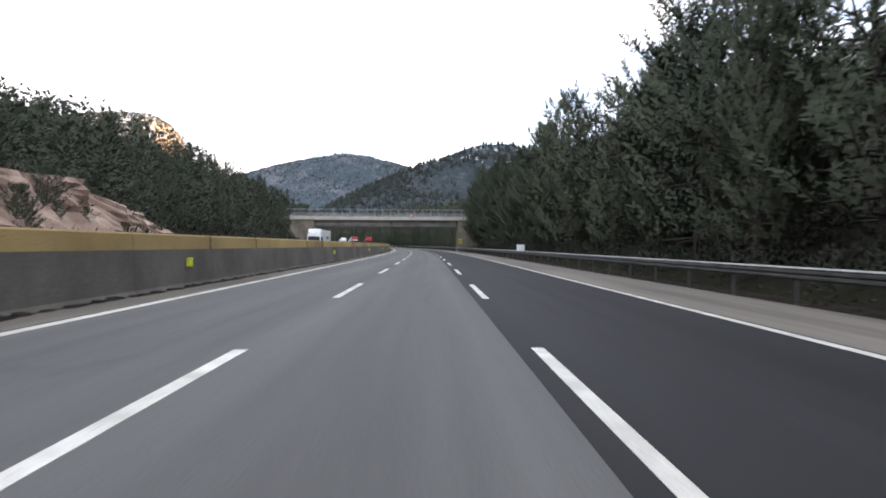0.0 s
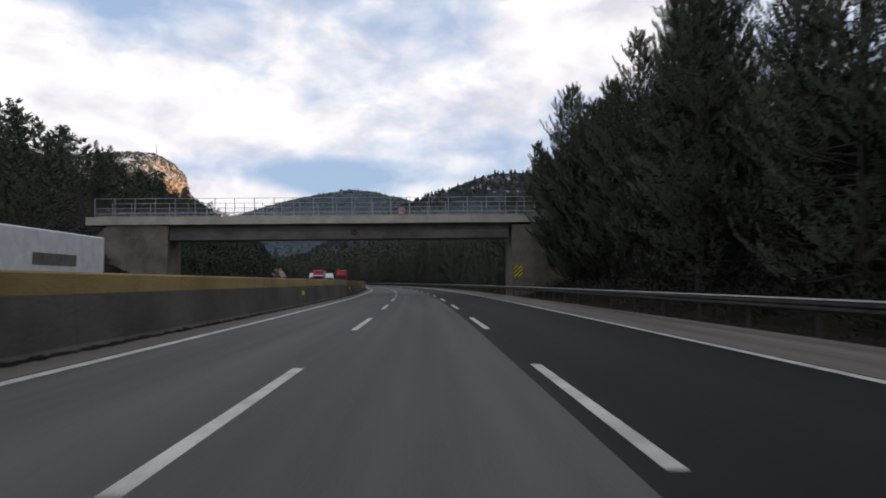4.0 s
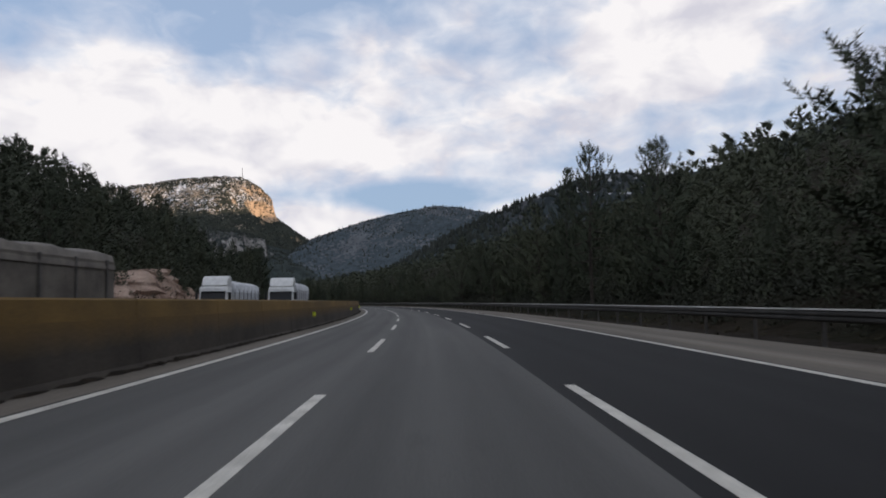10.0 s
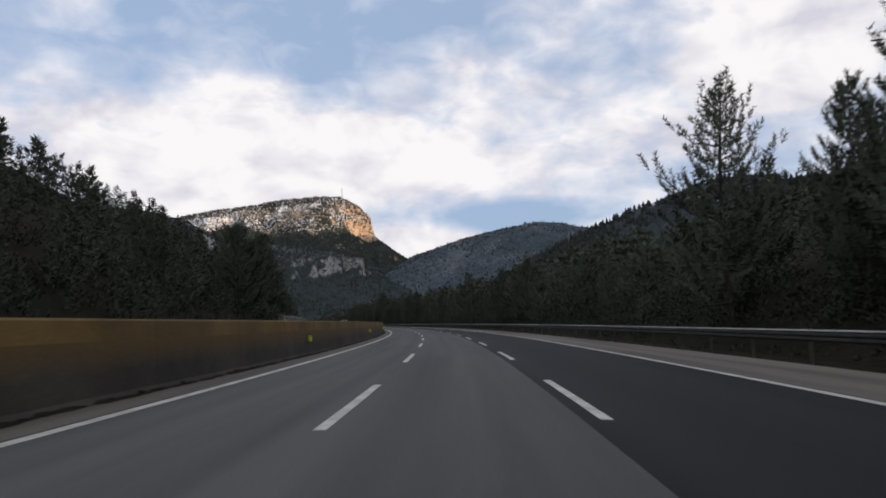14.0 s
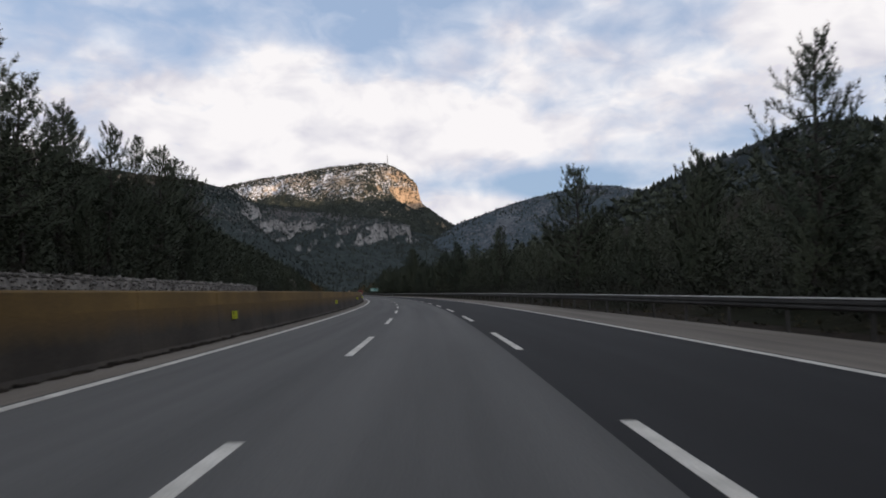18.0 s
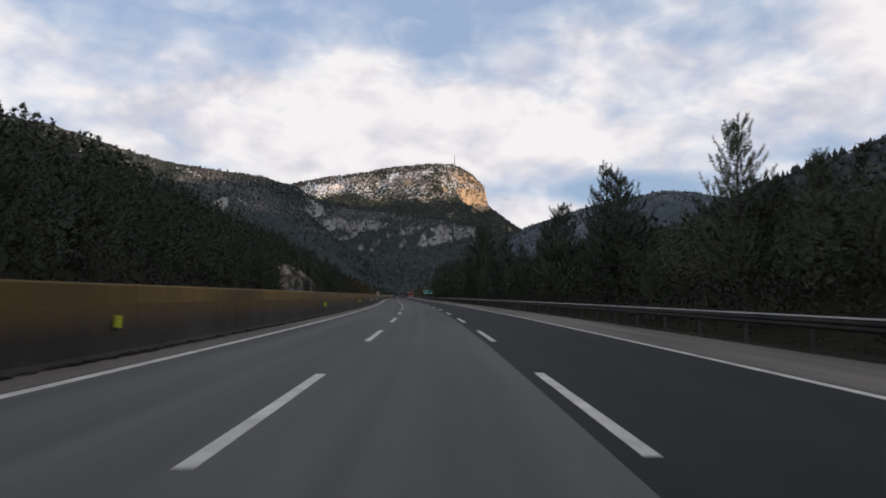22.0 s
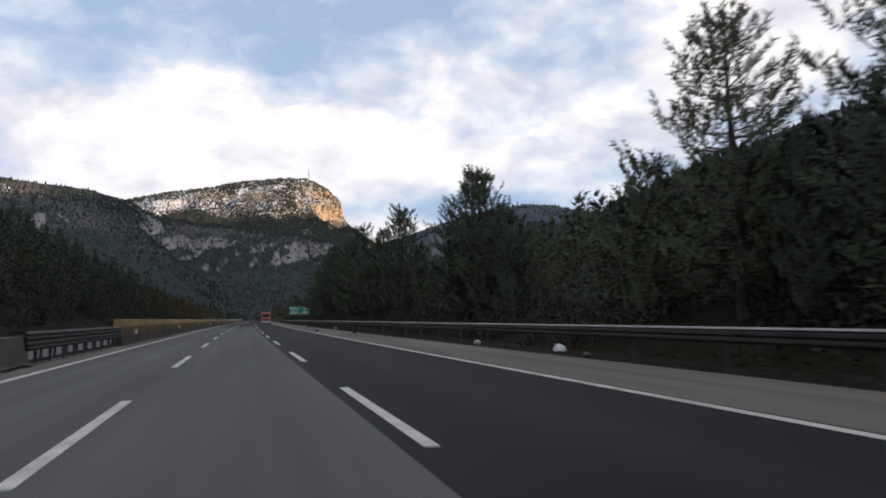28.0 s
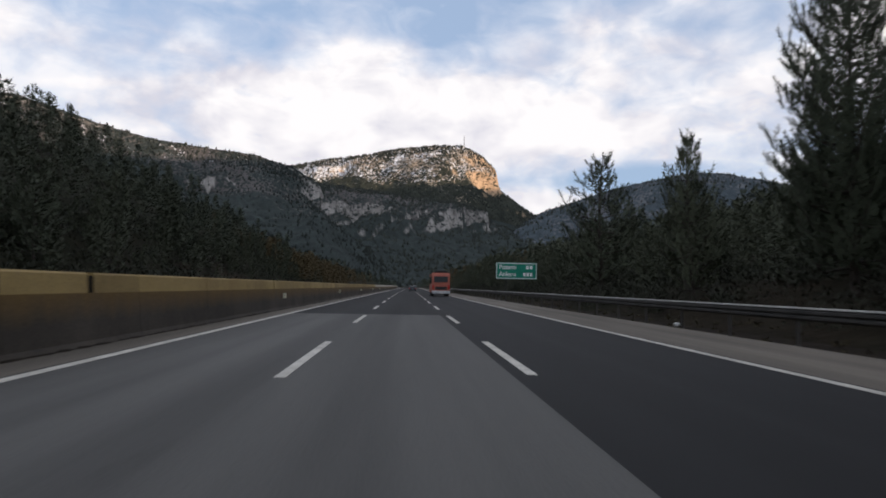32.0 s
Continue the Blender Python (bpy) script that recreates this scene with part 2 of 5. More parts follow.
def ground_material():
    m, nt, b = nodes_of("canopy_shaded_floor")
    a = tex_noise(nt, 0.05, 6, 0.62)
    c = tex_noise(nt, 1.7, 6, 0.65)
    # Colours sit darker than bare litter, standing in for the canopy's shade.
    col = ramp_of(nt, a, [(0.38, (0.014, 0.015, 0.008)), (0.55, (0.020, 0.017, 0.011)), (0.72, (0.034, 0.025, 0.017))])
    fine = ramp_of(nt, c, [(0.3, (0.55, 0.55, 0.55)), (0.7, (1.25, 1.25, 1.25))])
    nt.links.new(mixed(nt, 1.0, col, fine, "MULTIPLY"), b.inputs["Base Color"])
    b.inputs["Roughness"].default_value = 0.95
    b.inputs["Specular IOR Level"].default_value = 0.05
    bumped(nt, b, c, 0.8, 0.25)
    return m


def needle_material(name, dark, light):
    m, nt, b = nodes_of(name)
    oi = nt.nodes.new("ShaderNodeObjectInfo")
    geo = nt.nodes.new("ShaderNodeNewGeometry")
    c = ramp_of(nt, geo.outputs["Random Per Island"], [(0.0, dark), (1.0, light)])
    v = ramp_of(nt, oi.outputs["Random"], [(0.0, (0.75, 0.78, 0.75)), (1.0, (1.25, 1.2, 1.1))])
    nt.links.new(mixed(nt, 1.0, c, v, "MULTIPLY"), b.inputs["Base Color"])
    b.inputs["Roughness"].default_value = 0.7
    b.inputs["Specular IOR Level"].default_value = 0.12
    return m


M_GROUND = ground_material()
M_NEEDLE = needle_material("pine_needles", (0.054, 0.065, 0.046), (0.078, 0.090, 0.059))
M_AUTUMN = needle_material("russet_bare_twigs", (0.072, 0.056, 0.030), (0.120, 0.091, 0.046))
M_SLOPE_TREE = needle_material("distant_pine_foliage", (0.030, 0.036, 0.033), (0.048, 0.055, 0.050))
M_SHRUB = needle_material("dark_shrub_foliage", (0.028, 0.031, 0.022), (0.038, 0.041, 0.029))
# Far pines are painted paler to stand in for haze over the slopes.
M_FAR_TREE_HAZED = needle_material("hazed_far_pine_foliage", (0.070, 0.081, 0.061), (0.092, 0.103, 0.073))
# Same foliage in a darker copy, so the near woods read as shaded.
M_BANK_PINE_DARK = needle_material("darkened_bank_pine_foliage", (0.052, 0.061, 0.044), (0.069, 0.078, 0.054))
M_SCRUB = needle_material("dry_scrub_foliage", (0.040, 0.036, 0.020), (0.095, 0.075, 0.042))


def mountain_material(name, soil_a, soil_b, cliff_a, cliff_b, forest, snow_from=None, snow=0.5, trees=0.5, cell=14.0, line=(0.0, 1.0, 0.0)):
    """Scrubby slope with forest in cells, thicker below the tree line (full below, none above, how much); steep faces are bare cliff; snow lies in flecks above a height."""
    m, nt, b = nodes_of(name)
    N, L = nt.nodes.new, nt.links.new
    tc = N("ShaderNodeTexCoord")
    rock = ramp_of(nt, tex_noise(nt, 0.012, 8, 0.65), [(0.35, soil_a), (0.65, soil_b)])
    sep = N("ShaderNodeSeparateXYZ")
    L(tc.outputs["Object"], sep.inputs[0])
    if snow_from is not None:
        mr = N("ShaderNodeMapRange")
        mr.inputs[1].default_value, mr.inputs[2].default_value = snow_from, snow_from + 90
        L(sep.outputs[2], mr.inputs[0])
        sn = mixed(nt, 0.35, tex_noise(nt, 0.055, 5, 0.7), tex_noise(nt, 0.008, 3, 0.5))
        add = N("ShaderNodeMath")
        add.operation = "MULTIPLY"
        L(sn, add.inputs[0])
        L(mr.outputs[0], add.inputs[1])
        rock = mixed(nt, ramp_of(nt, add.outputs[0], [(0.58 - 0.2 * snow, (0, 0, 0)), (0.62 - 0.2 * snow, (1, 1, 1))]), rock, (0.80, 0.80, 0.82))
    vor = N("ShaderNodeTexVoronoi")
    vor.inputs["Scale"].default_value = 1.0 / cell
    L(tc.outputs["Object"], vor.inputs["Vector"])
    dens = tex_noise(nt, 0.0045, 6, 0.65)
    low = N("ShaderNodeMapRange")
    low.inputs[1].default_value, low.inputs[2].default_value = line[0], line[1]
    low.inputs[3].default_value, low.inputs[4].default_value = line[2], 0.0
    L(sep.outputs[2], low.inputs[0])
    sub = N("ShaderNodeMath")
    sub.operation = "SUBTRACT"
    dscaled = N("ShaderNodeMath")
    dscaled.operation = "MULTIPLY_ADD"
    L(dens, dscaled.inputs[0])
    dscaled.inputs[1].default_value, dscaled.inputs[2].default_value = 2.4, trees - 1.2
    grown = N("ShaderNodeMath")
    L(dscaled.outputs[0], grown.inputs[0])
    L(low.outputs[0], grown.inputs[1])
    L(grown.outputs[0], sub.inputs[0])
    L(vor.outputs["Distance"], sub.inputs[1])
    cover = ramp_of(nt, sub.outputs[0], [(0.0, (0, 0, 0)), (0.12, (1, 1, 1))])
    leaf = ramp_of(nt, tex_noise(nt, 0.03, 6, 0.7), [(0.35, forest), (0.65, tuple(v * 1.7 for v in forest))])
    ground = mixed(nt, cover, rock, leaf)
    geo = N("ShaderNodeNewGeometry")
    gz = N("ShaderNodeSeparateXYZ")
    L(geo.outputs["Normal"], gz.inputs[0])
    steep = ramp_of(nt, gz.outputs[2], [(0.50, (1, 1, 1)), (0.62, (0, 0, 0))])
    face = ramp_of(nt, tex_noise(nt, 0.03, 8, 0.65, (1.5, 1.5, 0.8)), [(0.32, cliff_a), (0.58, cliff_b)])
    bushes = ramp_of(nt, tex_noise(nt, 0.045, 5, 0.7, (1.0, 1.0, 1.6)), [(0.53, (0, 0, 0)), (0.58, (1, 1, 1))])
    face = mixed(nt, bushes, face, leaf)
    nt.links.new(mixed(nt, steep, ground, face), b.inputs["Base Color"])
    b.inputs["Roughness"].default_value = 0.95
    b.inputs["Specular IOR Level"].default_value = 0.05
    bumped(nt, b, tex_noise(nt, 0.05, 8, 0.7), 0.8, 9.0)
    return m


# Tan rock and orange cliff, coloured warmer and paler to add painted sunlight.
M_MOUNT_LIT = mountain_material("sunlit_snow_flecked_limestone", (0.25, 0.20, 0.155), (0.42, 0.35, 0.28), (0.34, 0.225, 0.14), (0.60, 0.425, 0.28), (0.030, 0.033, 0.026), 400, 0.37, 0.45, 10, (440, 540, 0.7))
# Haze is painted into both far slopes as a blue-grey tint, paler farther off.
M_MOUNT_HAZED = mountain_material("hazed_wooded_far_slope", (0.095, 0.102, 0.110), (0.15, 0.157, 0.165), (0.24, 0.238, 0.235), (0.38, 0.372, 0.365), (0.048, 0.060, 0.067), 360, 0.16, 0.66, 13, (60, 260, 0.3))
M_MOUNT_HILL = mountain_material("hazed_grey_wooded_rocky_hill", (0.058, 0.062, 0.066), (0.098, 0.102, 0.106), (0.15, 0.150, 0.150), (0.25, 0.248, 0.246), (0.035, 0.043, 0.045), 90, 0.03, 0.74, 9, (40, 150, 0.3))
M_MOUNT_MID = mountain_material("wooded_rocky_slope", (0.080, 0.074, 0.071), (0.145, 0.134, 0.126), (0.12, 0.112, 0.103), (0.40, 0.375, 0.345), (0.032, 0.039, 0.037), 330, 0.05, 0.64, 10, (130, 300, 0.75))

# ---------------------------------------------------------------- the road's line
def build_line():
    ds = 2.0
    ss = np.arange(-400.0, 5300.0 + ds, ds)
    k = np.interp(ss, -20.0 + 70.0 * np.arange(len(BENDS)), np.array(BENDS) * 1e-4, left=0.0, right=0.0)
    psi = np.concatenate([[0], np.cumsum((k[1:] + k[:-1]) / 2 * ds)])
    psi = psi - np.interp(0, ss, psi)
    mid = (psi[1:] + psi[:-1]) / 2
    x = np.concatenate([[0], np.cumsum(-np.sin(mid) * ds)])
    y = np.concatenate([[0], np.cumsum(np.cos(mid) * ds)])
    return ss, psi, x - np.interp(0, ss, x), y - np.interp(0, ss, y)


LINE_S, LINE_PSI, LINE_X, LINE_Y = build_line()
MEAN_PSI = 0.22


def heading(s):
    return float(np.interp(s, LINE_S, LINE_PSI))


def place(s, o, z=0.0):
    """World point at s metres along the road and o metres to its left."""
    p = heading(s)
    n = min(max(o, -250.0), 250.0)
    x = float(np.interp(s, LINE_S, LINE_X)) - math.cos(p) * n
    y = float(np.interp(s, LINE_S, LINE_Y)) - math.sin(p) * n
    rest = o - n
    return Vector((x - math.cos(MEAN_PSI) * rest, y - math.sin(MEAN_PSI) * rest, z))


def frame_at(s, o, z=0.0, turn=0.0):
    """A pose with x to the road's right, y along it."""
    return Matrix.Translation(place(s, o, z)) @ Matrix.Rotation(heading(s) + turn, 4, "Z")


# ---------------------------------------------------------------- mesh helpers
def soft_normals(me, normals):
    """Foliage is lit as a rounded mass: every spray takes the outward direction of its crown."""
    a = me.attributes.new("custom_normal", "FLOAT_VECTOR", "POINT")
    a.data.foreach_set("vector", np.asarray(normals, dtype=np.float32).ravel())
    me.polygons.foreach_set("use_smooth", np.ones(len(me.polygons), dtype=bool))


def mesh_object(name, verts, faces, material, parent=None, label="", smooth=False, normals=None):
    me = bpy.data.meshes.new(name)
    me.from_pydata([tuple(v) for v in verts], [], faces)
    me.materials.append(material)
    if normals is not None:
        soft_normals(me, normals)
    if smooth:
        me.polygons.foreach_set("use_smooth", [True] * len(me.polygons))
    me.update()
    ob = new(name, me)
    if parent is not None:
        ob.parent = parent
    if label:
        tagged(ob, label)
    return ob


def part(name, bm, material, parent=None, label="", smooth=False):
    me = bpy.data.meshes.new(name)
    bmesh.ops.recalc_face_normals(bm, faces=bm.faces)
    bm.to_mesh(me)
    bm.free()
    me.materials.append(material)
    if smooth:
        me.polygons.foreach_set("use_smooth", [True] * len(me.polygons))
    ob = new(name, me)
    if parent is not None:
        ob.parent = parent
    if label:
        tagged(ob, label)
    return ob


def box(bm, x0, x1, y0, y1, z0, z1, bevel=0.0, m=None):
    r = bmesh.ops.create_cube(bm, size=1.0, matrix=Matrix.LocRotScale(((x0 + x1) / 2, (y0 + y1) / 2, (z0 + z1) / 2), None, (x1 - x0, y1 - y0, z1 - z0)))
    vs = r["verts"]
    if bevel:
        es = list({e for v in vs for e in v.link_edges})
        g = bmesh.ops.bevel(bm, geom=es, offset=bevel, segments=1, affect="EDGES")
        vs = list({v for f in g["faces"] for v in f.verts} | {v for v in vs if v.is_valid})
    if m is not None:
        bmesh.ops.transform(bm, matrix=m, verts=vs)
    return vs


def boxed(x0, x1, y0, y1, z0, z1, bevel=0.0):
    bm = bmesh.new()
    box(bm, x0, x1, y0, y1, z0, z1, bevel)
    return bm


def cyl(bm, p0, p1, r0, r1=None, n=10):
    p0, p1 = Vector(p0), Vector(p1)
    d = p1 - p0
    m = Matrix.Translation((p0 + p1) / 2) @ d.to_track_quat("Z", "Y").to_matrix().to_4x4()
    bmesh.ops.create_cone(bm, cap_ends=True, segments=n, radius1=r0, radius2=r0 if r1 is None else r1, depth=d.length, matrix=m)


def sweep(name, section, s0, s1, step, material, parent=None, label="", closed=True, smooth=False):
    """A cross-section of (o, z) points carried along the road from s0 to s1."""
    n = max(1, int(math.ceil((s1 - s0) / step)))
    verts, faces, c = [], [], len(section)
    for i in range(n + 1):
        s = s0 + (s1 - s0) * i / n
        verts += [place(s, o, z) for o, z in section]
    for i in range(n):
        for j in range(c if closed else c - 1):
            a, b = i * c + j, i * c + (j + 1) % c
            faces.append((a, b, b + c, a + c))
    if closed:
        faces += [tuple(range(c))[::-1], tuple(range(n * c, n * c + c))]
    ob = mesh_object(name, verts, faces, material, parent, label, smooth)
    bm = bmesh.new()
    bm.from_mesh(ob.data)
    bmesh.ops.recalc_face_normals(bm, faces=bm.faces)
    uv = bm.loops.layers.uv.new("road")
    for f in bm.faces:
        for lp in f.loops:
            i, j = divmod(lp.vert.index, c)
            lp[uv].uv = (section[j][0], s0 + (s1 - s0) * i / n)
    bm.to_mesh(ob.data)
    bm.free()
    return ob


def thing(name, label, category, group="", m=None):
    ob = new(name)
    ob.empty_display_size = 0.3
    if m is not None:
        ob.matrix_world = m
    return tagged(ob, label, category, group)


# ---------------------------------------------------------------- ground
LEFT_RISE = ((-300, 0.8), (0, 0.8), (120, 0.55), (200, 0.6), (280, 1.05), (450, 1.12), (600, 1.1), (700, 0.8), (790, 1.0), (880, 1.3), (1000, 1.35), (1060, 0.8), (1130, 0.5), (1500, 0.6))
RIGHT_RISE = ((-300, 1.5), (0, 1.5), (120, 1.1), (220, 0.75), (330, 0.9), (450, 0.85), (560, 0.7), (640, 0.6), (760, 0.55), (1000, 0.5), (1500, 0.5))


def table(rows, s):
    return float(np.interp(s, [r[0] for r in rows], [r[1] for r in rows]))


def height(s, o):
    """Ground height beside the road: level under it, then banks and wooded hills."""
    if -11.0 < o < 25.0:
        return -0.14
    if o <= -11.0:
        d = -o - 11.0
        h = np.interp(d, [0, 1.5, 4, 9, 20, 50, 90, 150, 260, 500, 900, 2500], [-0.14, 0.15, 1.2, 3.0, 7.0, 22, 40, 58, 85, 130, 170, 260])
        h *= 1.0 if d < 5 else 1.0 + (table(RIGHT_RISE, s) - 1.0) * min(1.0, (d - 5) / 15)
    else:
        d = o - 25.0
        h = np.interp(d, [0, 1.5, 6, 18, 40, 75, 130, 260, 500, 900, 2500], [-0.14, 0.4, 3.0, 9.5, 19, 34, 50, 70, 105, 150, 260])
        h *= 1.0 if d < 2 else 1.0 + (table(LEFT_RISE, s) - 1.0) * min(1.0, (d - 2) / 10)
    far = min(1.0, d / 60.0)
    h += far * 9.0 * noise.noise(Vector((s * 0.008, o * 0.008, 2.0))) + min(1.0, d / 8.0) * 1.1 * noise.noise(Vector((s * 0.06, o * 0.06, 7.0)))
    fade = 1.0 if s < 1500 else max(0.12, 1.0 - (s - 1500) / 900.0)
    return float(h) * fade if d > 3 else float(h)


def build_ground():
    os_ = [-3200, -2400, -1800, -1300, -950, -700, -520, -400, -320, -260, -210, -170, -140, -115, -95, -80, -67, -56, -47, -40, -34, -29, -25, -21.5, -18.5, -16, -14, -12.5, -11, -9.6, 0, 7.5, 16, 25,
           26.5, 28.5, 31, 34, 38, 43, 49, 56, 65, 76, 90, 107, 128, 155, 190, 235, 290, 360, 450, 580, 760, 1000, 1400, 2000, 2800]
    ss = [-400, -300, -220, -160, -120] + list(range(-90, 1201, 6)) + list(range(1220, 1601, 20)) + [1680, 1780, 1900, 2050, 2250, 2500, 2800, 3200, 3700, 4300, 5000]
    verts, faces, c = [], [], len(os_)
    for s in ss:
        for o in os_:
            verts.append(place(s, o, height(s, o)))
    for i in range(len(ss) - 1):
        for j in range(c - 1):
            a = i * c + j
            faces.append((a + 1, a, a + c, a + c + 1))
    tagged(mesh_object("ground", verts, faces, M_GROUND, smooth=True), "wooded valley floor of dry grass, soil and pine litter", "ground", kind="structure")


build_ground()

# ---------------------------------------------------------------- carriageways
S_END = 1500.0
LANE = 1.875
EDGE_L, EDGE_R = 5.38, -6.31
DASH, PITCH = 6.8, 15.87
SEAM = 896.0


def slab(o0, o1, z=0.0):
    return [(o0, z), (o1, z), (o1, z - 0.2), (o0, z - 0.2)]


road = tagged(sweep("road", slab(6.9, -1.55), -90, SEAM, 4, M_ASPHALT), "worn grey asphalt motorway carriageway with white lane lines", "road", kind="structure")
sweep("resurfaced_lane", slab(-1.55, -6.5), -90, SEAM, 4, M_ASPHALT_NEW, road, "darker, newer asphalt of the slow lane")
sweep("resurfaced_carriageway", slab(6.9, -6.5), SEAM, S_END, 6, M_ASPHALT_NEW, road, "darker, newer asphalt across all lanes")
sweep("hard_shoulder", slab(-6.5, -9.7), -90, S_END, 4, M_SHOULDER, road, "pale dusty hard shoulder")
sweep("edge_line", [(EDGE_L + 0.1, 0.004), (EDGE_L - 0.1, 0.004), (EDGE_L - 0.1, -0.01), (EDGE_L + 0.1, -0.01)], -90, S_END, 4, M_PAINT, road, "solid white edge line")
sweep("edge_line", [(EDGE_R + 0.1, 0.004), (EDGE_R - 0.1, 0.004), (EDGE_R - 0.1, -0.01), (EDGE_R + 0.1, -0.01)], -90, S_END, 4, M_PAINT, road, "solid white edge line")
for o, phase in ((LANE, 15.16), (-LANE, 15.80)):
    for k in range(-5, 72):
        s = phase + k * PITCH
        sweep("lane_dash", [(o + 0.085, 0.004), (o - 0.085, 0.004), (o - 0.085, -0.01), (o + 0.085, -0.01)], s, s + DASH, 3.5, M_PAINT, road)
tagged(sweep("road_opposite", slab(24.2, 7.6), -90, S_END, 6, M_ASPHALT), "grey asphalt opposite carriageway behind the median wall", "road", kind="structure")

# ---------------------------------------------------------------- median wall
GAP0, GAP1 = 768.0, 799.0
SLOTS = (55.2, 61.4, 80.0, 111.0, 873.6)


def median_wall():
    wall = thing("median_barrier", "grey concrete median wall with faded yellow painted top", "barrier")
    tagged(wall, kind="structure")
    lower = [(6.42, 0.0), (6.50, 0.12), (6.58, 1.08), (6.96, 1.08), (7.04, 0.12), (7.12, 0.0)]
    upper = [(6.583, 1.082), (6.60, 1.46), (6.63, 1.50), (6.91, 1.50), (6.94, 1.46), (6.957, 1.082)]
    low_end = [(6.46, 0.0), (6.52, 0.12), (6.60, 0.92), (6.94, 0.92), (7.02, 0.12), (7.08, 0.0)]
    s = -93.6
    while s < 1250:
        e = s + 6.2
        if e < GAP0 or s > GAP1 - 3:
            a, b = max(s, GAP1) if s > GAP1 - 3 else s, e
            slot = 0.30 if any(abs(e - q) < 0.5 for q in SLOTS) else (0.14 if rnd_panel.random() < 0.05 else 0.025)
            sweep("base_panel", lower, a, b - 0.012, 7, M_CONCRETE if a < 188 else M_WALL, wall)
            if slot > 0.1:
                sweep("joint_filler", [(6.60, 1.084), (6.62, 1.44), (6.92, 1.44), (6.94, 1.084)], b - slot, b, 7, M_DIRT_SHADE, wall, "dark open joint between panels")
            if a < 877.0 < b:       # one short panel with an open joint
                sweep("yellow_panel", upper, a, 876.9, 7, M_YELLOW, wall)
                sweep("joint_filler", [(6.60, 1.084), (6.62, 1.44), (6.92, 1.44), (6.94, 1.084)], 876.9, 877.2, 7, M_DIRT_SHADE, wall, "dark open joint between panels")
                a = 877.2
            sweep("yellow_panel", upper, a, b - slot, 7, M_YELLOW_DIRTY if 188 < a < 770 else M_CONCRETE_PALE if a > 1010 else M_YELLOW, wall)
        s = e
    sweep("base_panel", low_end, GAP0 - 4.5, 780.5, 7, M_CONCRETE, wall, "low bare concrete end block")
    return wall


rnd_panel = random.Random(2)
median_wall()
# pale channel between the edge line and the wall, with dark dirt lying against the wall's foot
sweep("gutter", [(6.42, 0.012), (5.56, 0.006), (5.56, -0.01), (6.42, -0.01)], -90, S_END, 4, M_SHOULDER, road, "pale concrete drainage channel")


def wall_dirt():
    rng = random.Random(9)
    verts, faces = [], []
    s = -20.0
    while s < 1060:
        n = rng.uniform(0.3, 1.3)
        w = rng.uniform(0.12, 0.26) * (0.5 if s > 780 else 1.0)
        h = rng.uniform(0.03, 0.08) * (0.6 if s > 780 else 1.0)
        if not GAP0 + 12 < s < GAP1:
            i0 = len(verts)
            for k, f in ((0.0, 0.0), (0.3, 1.0), (0.7, 0.8), (1.0, 0.0)):
                verts += [place(s + n * k, 6.47, 0.01 + h * f), place(s + n * k, 6.44 - w * (0.4 + 0.6 * f), 0.014)]
            for k in range(3):
                a = i0 + 2 * k
                faces.append((a, a + 1, a + 3, a + 2))
        s += n * rng.choice((0.6, 0.7, 0.85, 1.1))
    tagged(mesh_object("roadside_dirt", verts, faces, M_DIRT_SHADE), "dark soil and leaf litter against the wall's foot", "dirt", kind="stuff")


wall_dirt()


def skid_mark(s0, s1, o0, o1, wide, seed):
    """A ragged streak of old rubber and oil on the asphalt."""
    rng = random.Random(seed)
    n = max(4, int((s1 - s0) / 0.35))
    verts = []
    for i in range(n + 1):
        f = i / n
        half = wide * (0.25 + 0.75 * math.sin(math.pi * f)) * rng.uniform(0.55, 1.0) * 0.5
        s, o = s0 + (s1 - s0) * f, o0 + (o1 - o0) * f + rng.uniform(-0.03, 0.03)
        verts += [place(s, o + half, 0.003), place(s, o - half, 0.003)]
    mesh_object("skid_mark", verts, [(2 * i, 2 * i + 1, 2 * i + 3, 2 * i + 2) for i in range(n)], M_SKID, road, "dark streak of tyre rubber and oil")


for s0, s1, o0, o1, wide in ((101.0, 110.5, 0.62, 0.82, 0.28), (471.8, 475.2, 3.7, 3.3, 0.22), (469.5, 471.4, 3.9, 3.8, 0.14), (555.2, 556.8, 5.0, 4.5, 0.12),
                             (700.0, 706.0, 1.1, 0.9, 0.18), (822.0, 824.5, -7.2, -6.9, 0.20), (737.0, 739.5, -7.6, -7.3, 0.30)):
    skid_mark(s0, s1, o0, o1, wide, int(s0))
# Soil strip whose near-black colour paints in the shade below the rail.
tagged(sweep("verge", [(-9.7, -0.04), (-10.4, -0.10), (-12.2, -0.02), (-12.2, -0.3), (-9.7, -0.3)], -90, S_END, 5, M_DIRT_SHADE), "bare soil under the guard rail, darkened for the shade there", "verge", kind="structure")


def w_beam(o, side, z):
    """W-shaped rail section facing the road; side is +1 where the traffic is to the left of it."""
    pts = [(0.0, 0.0), (0.03, 0.03), (0.08, 0.06), (0.08, 0.11), (0.02, 0.15), (0.08, 0.19), (0.08, 0.25), (0.03, 0.28), (0.0, 0.31)]
    front = [(o + side * a, z + b) for a, b in pts]
    back = [(o + side * (a - 0.012), z + b) for a, b in reversed(pts)]
    return front + back


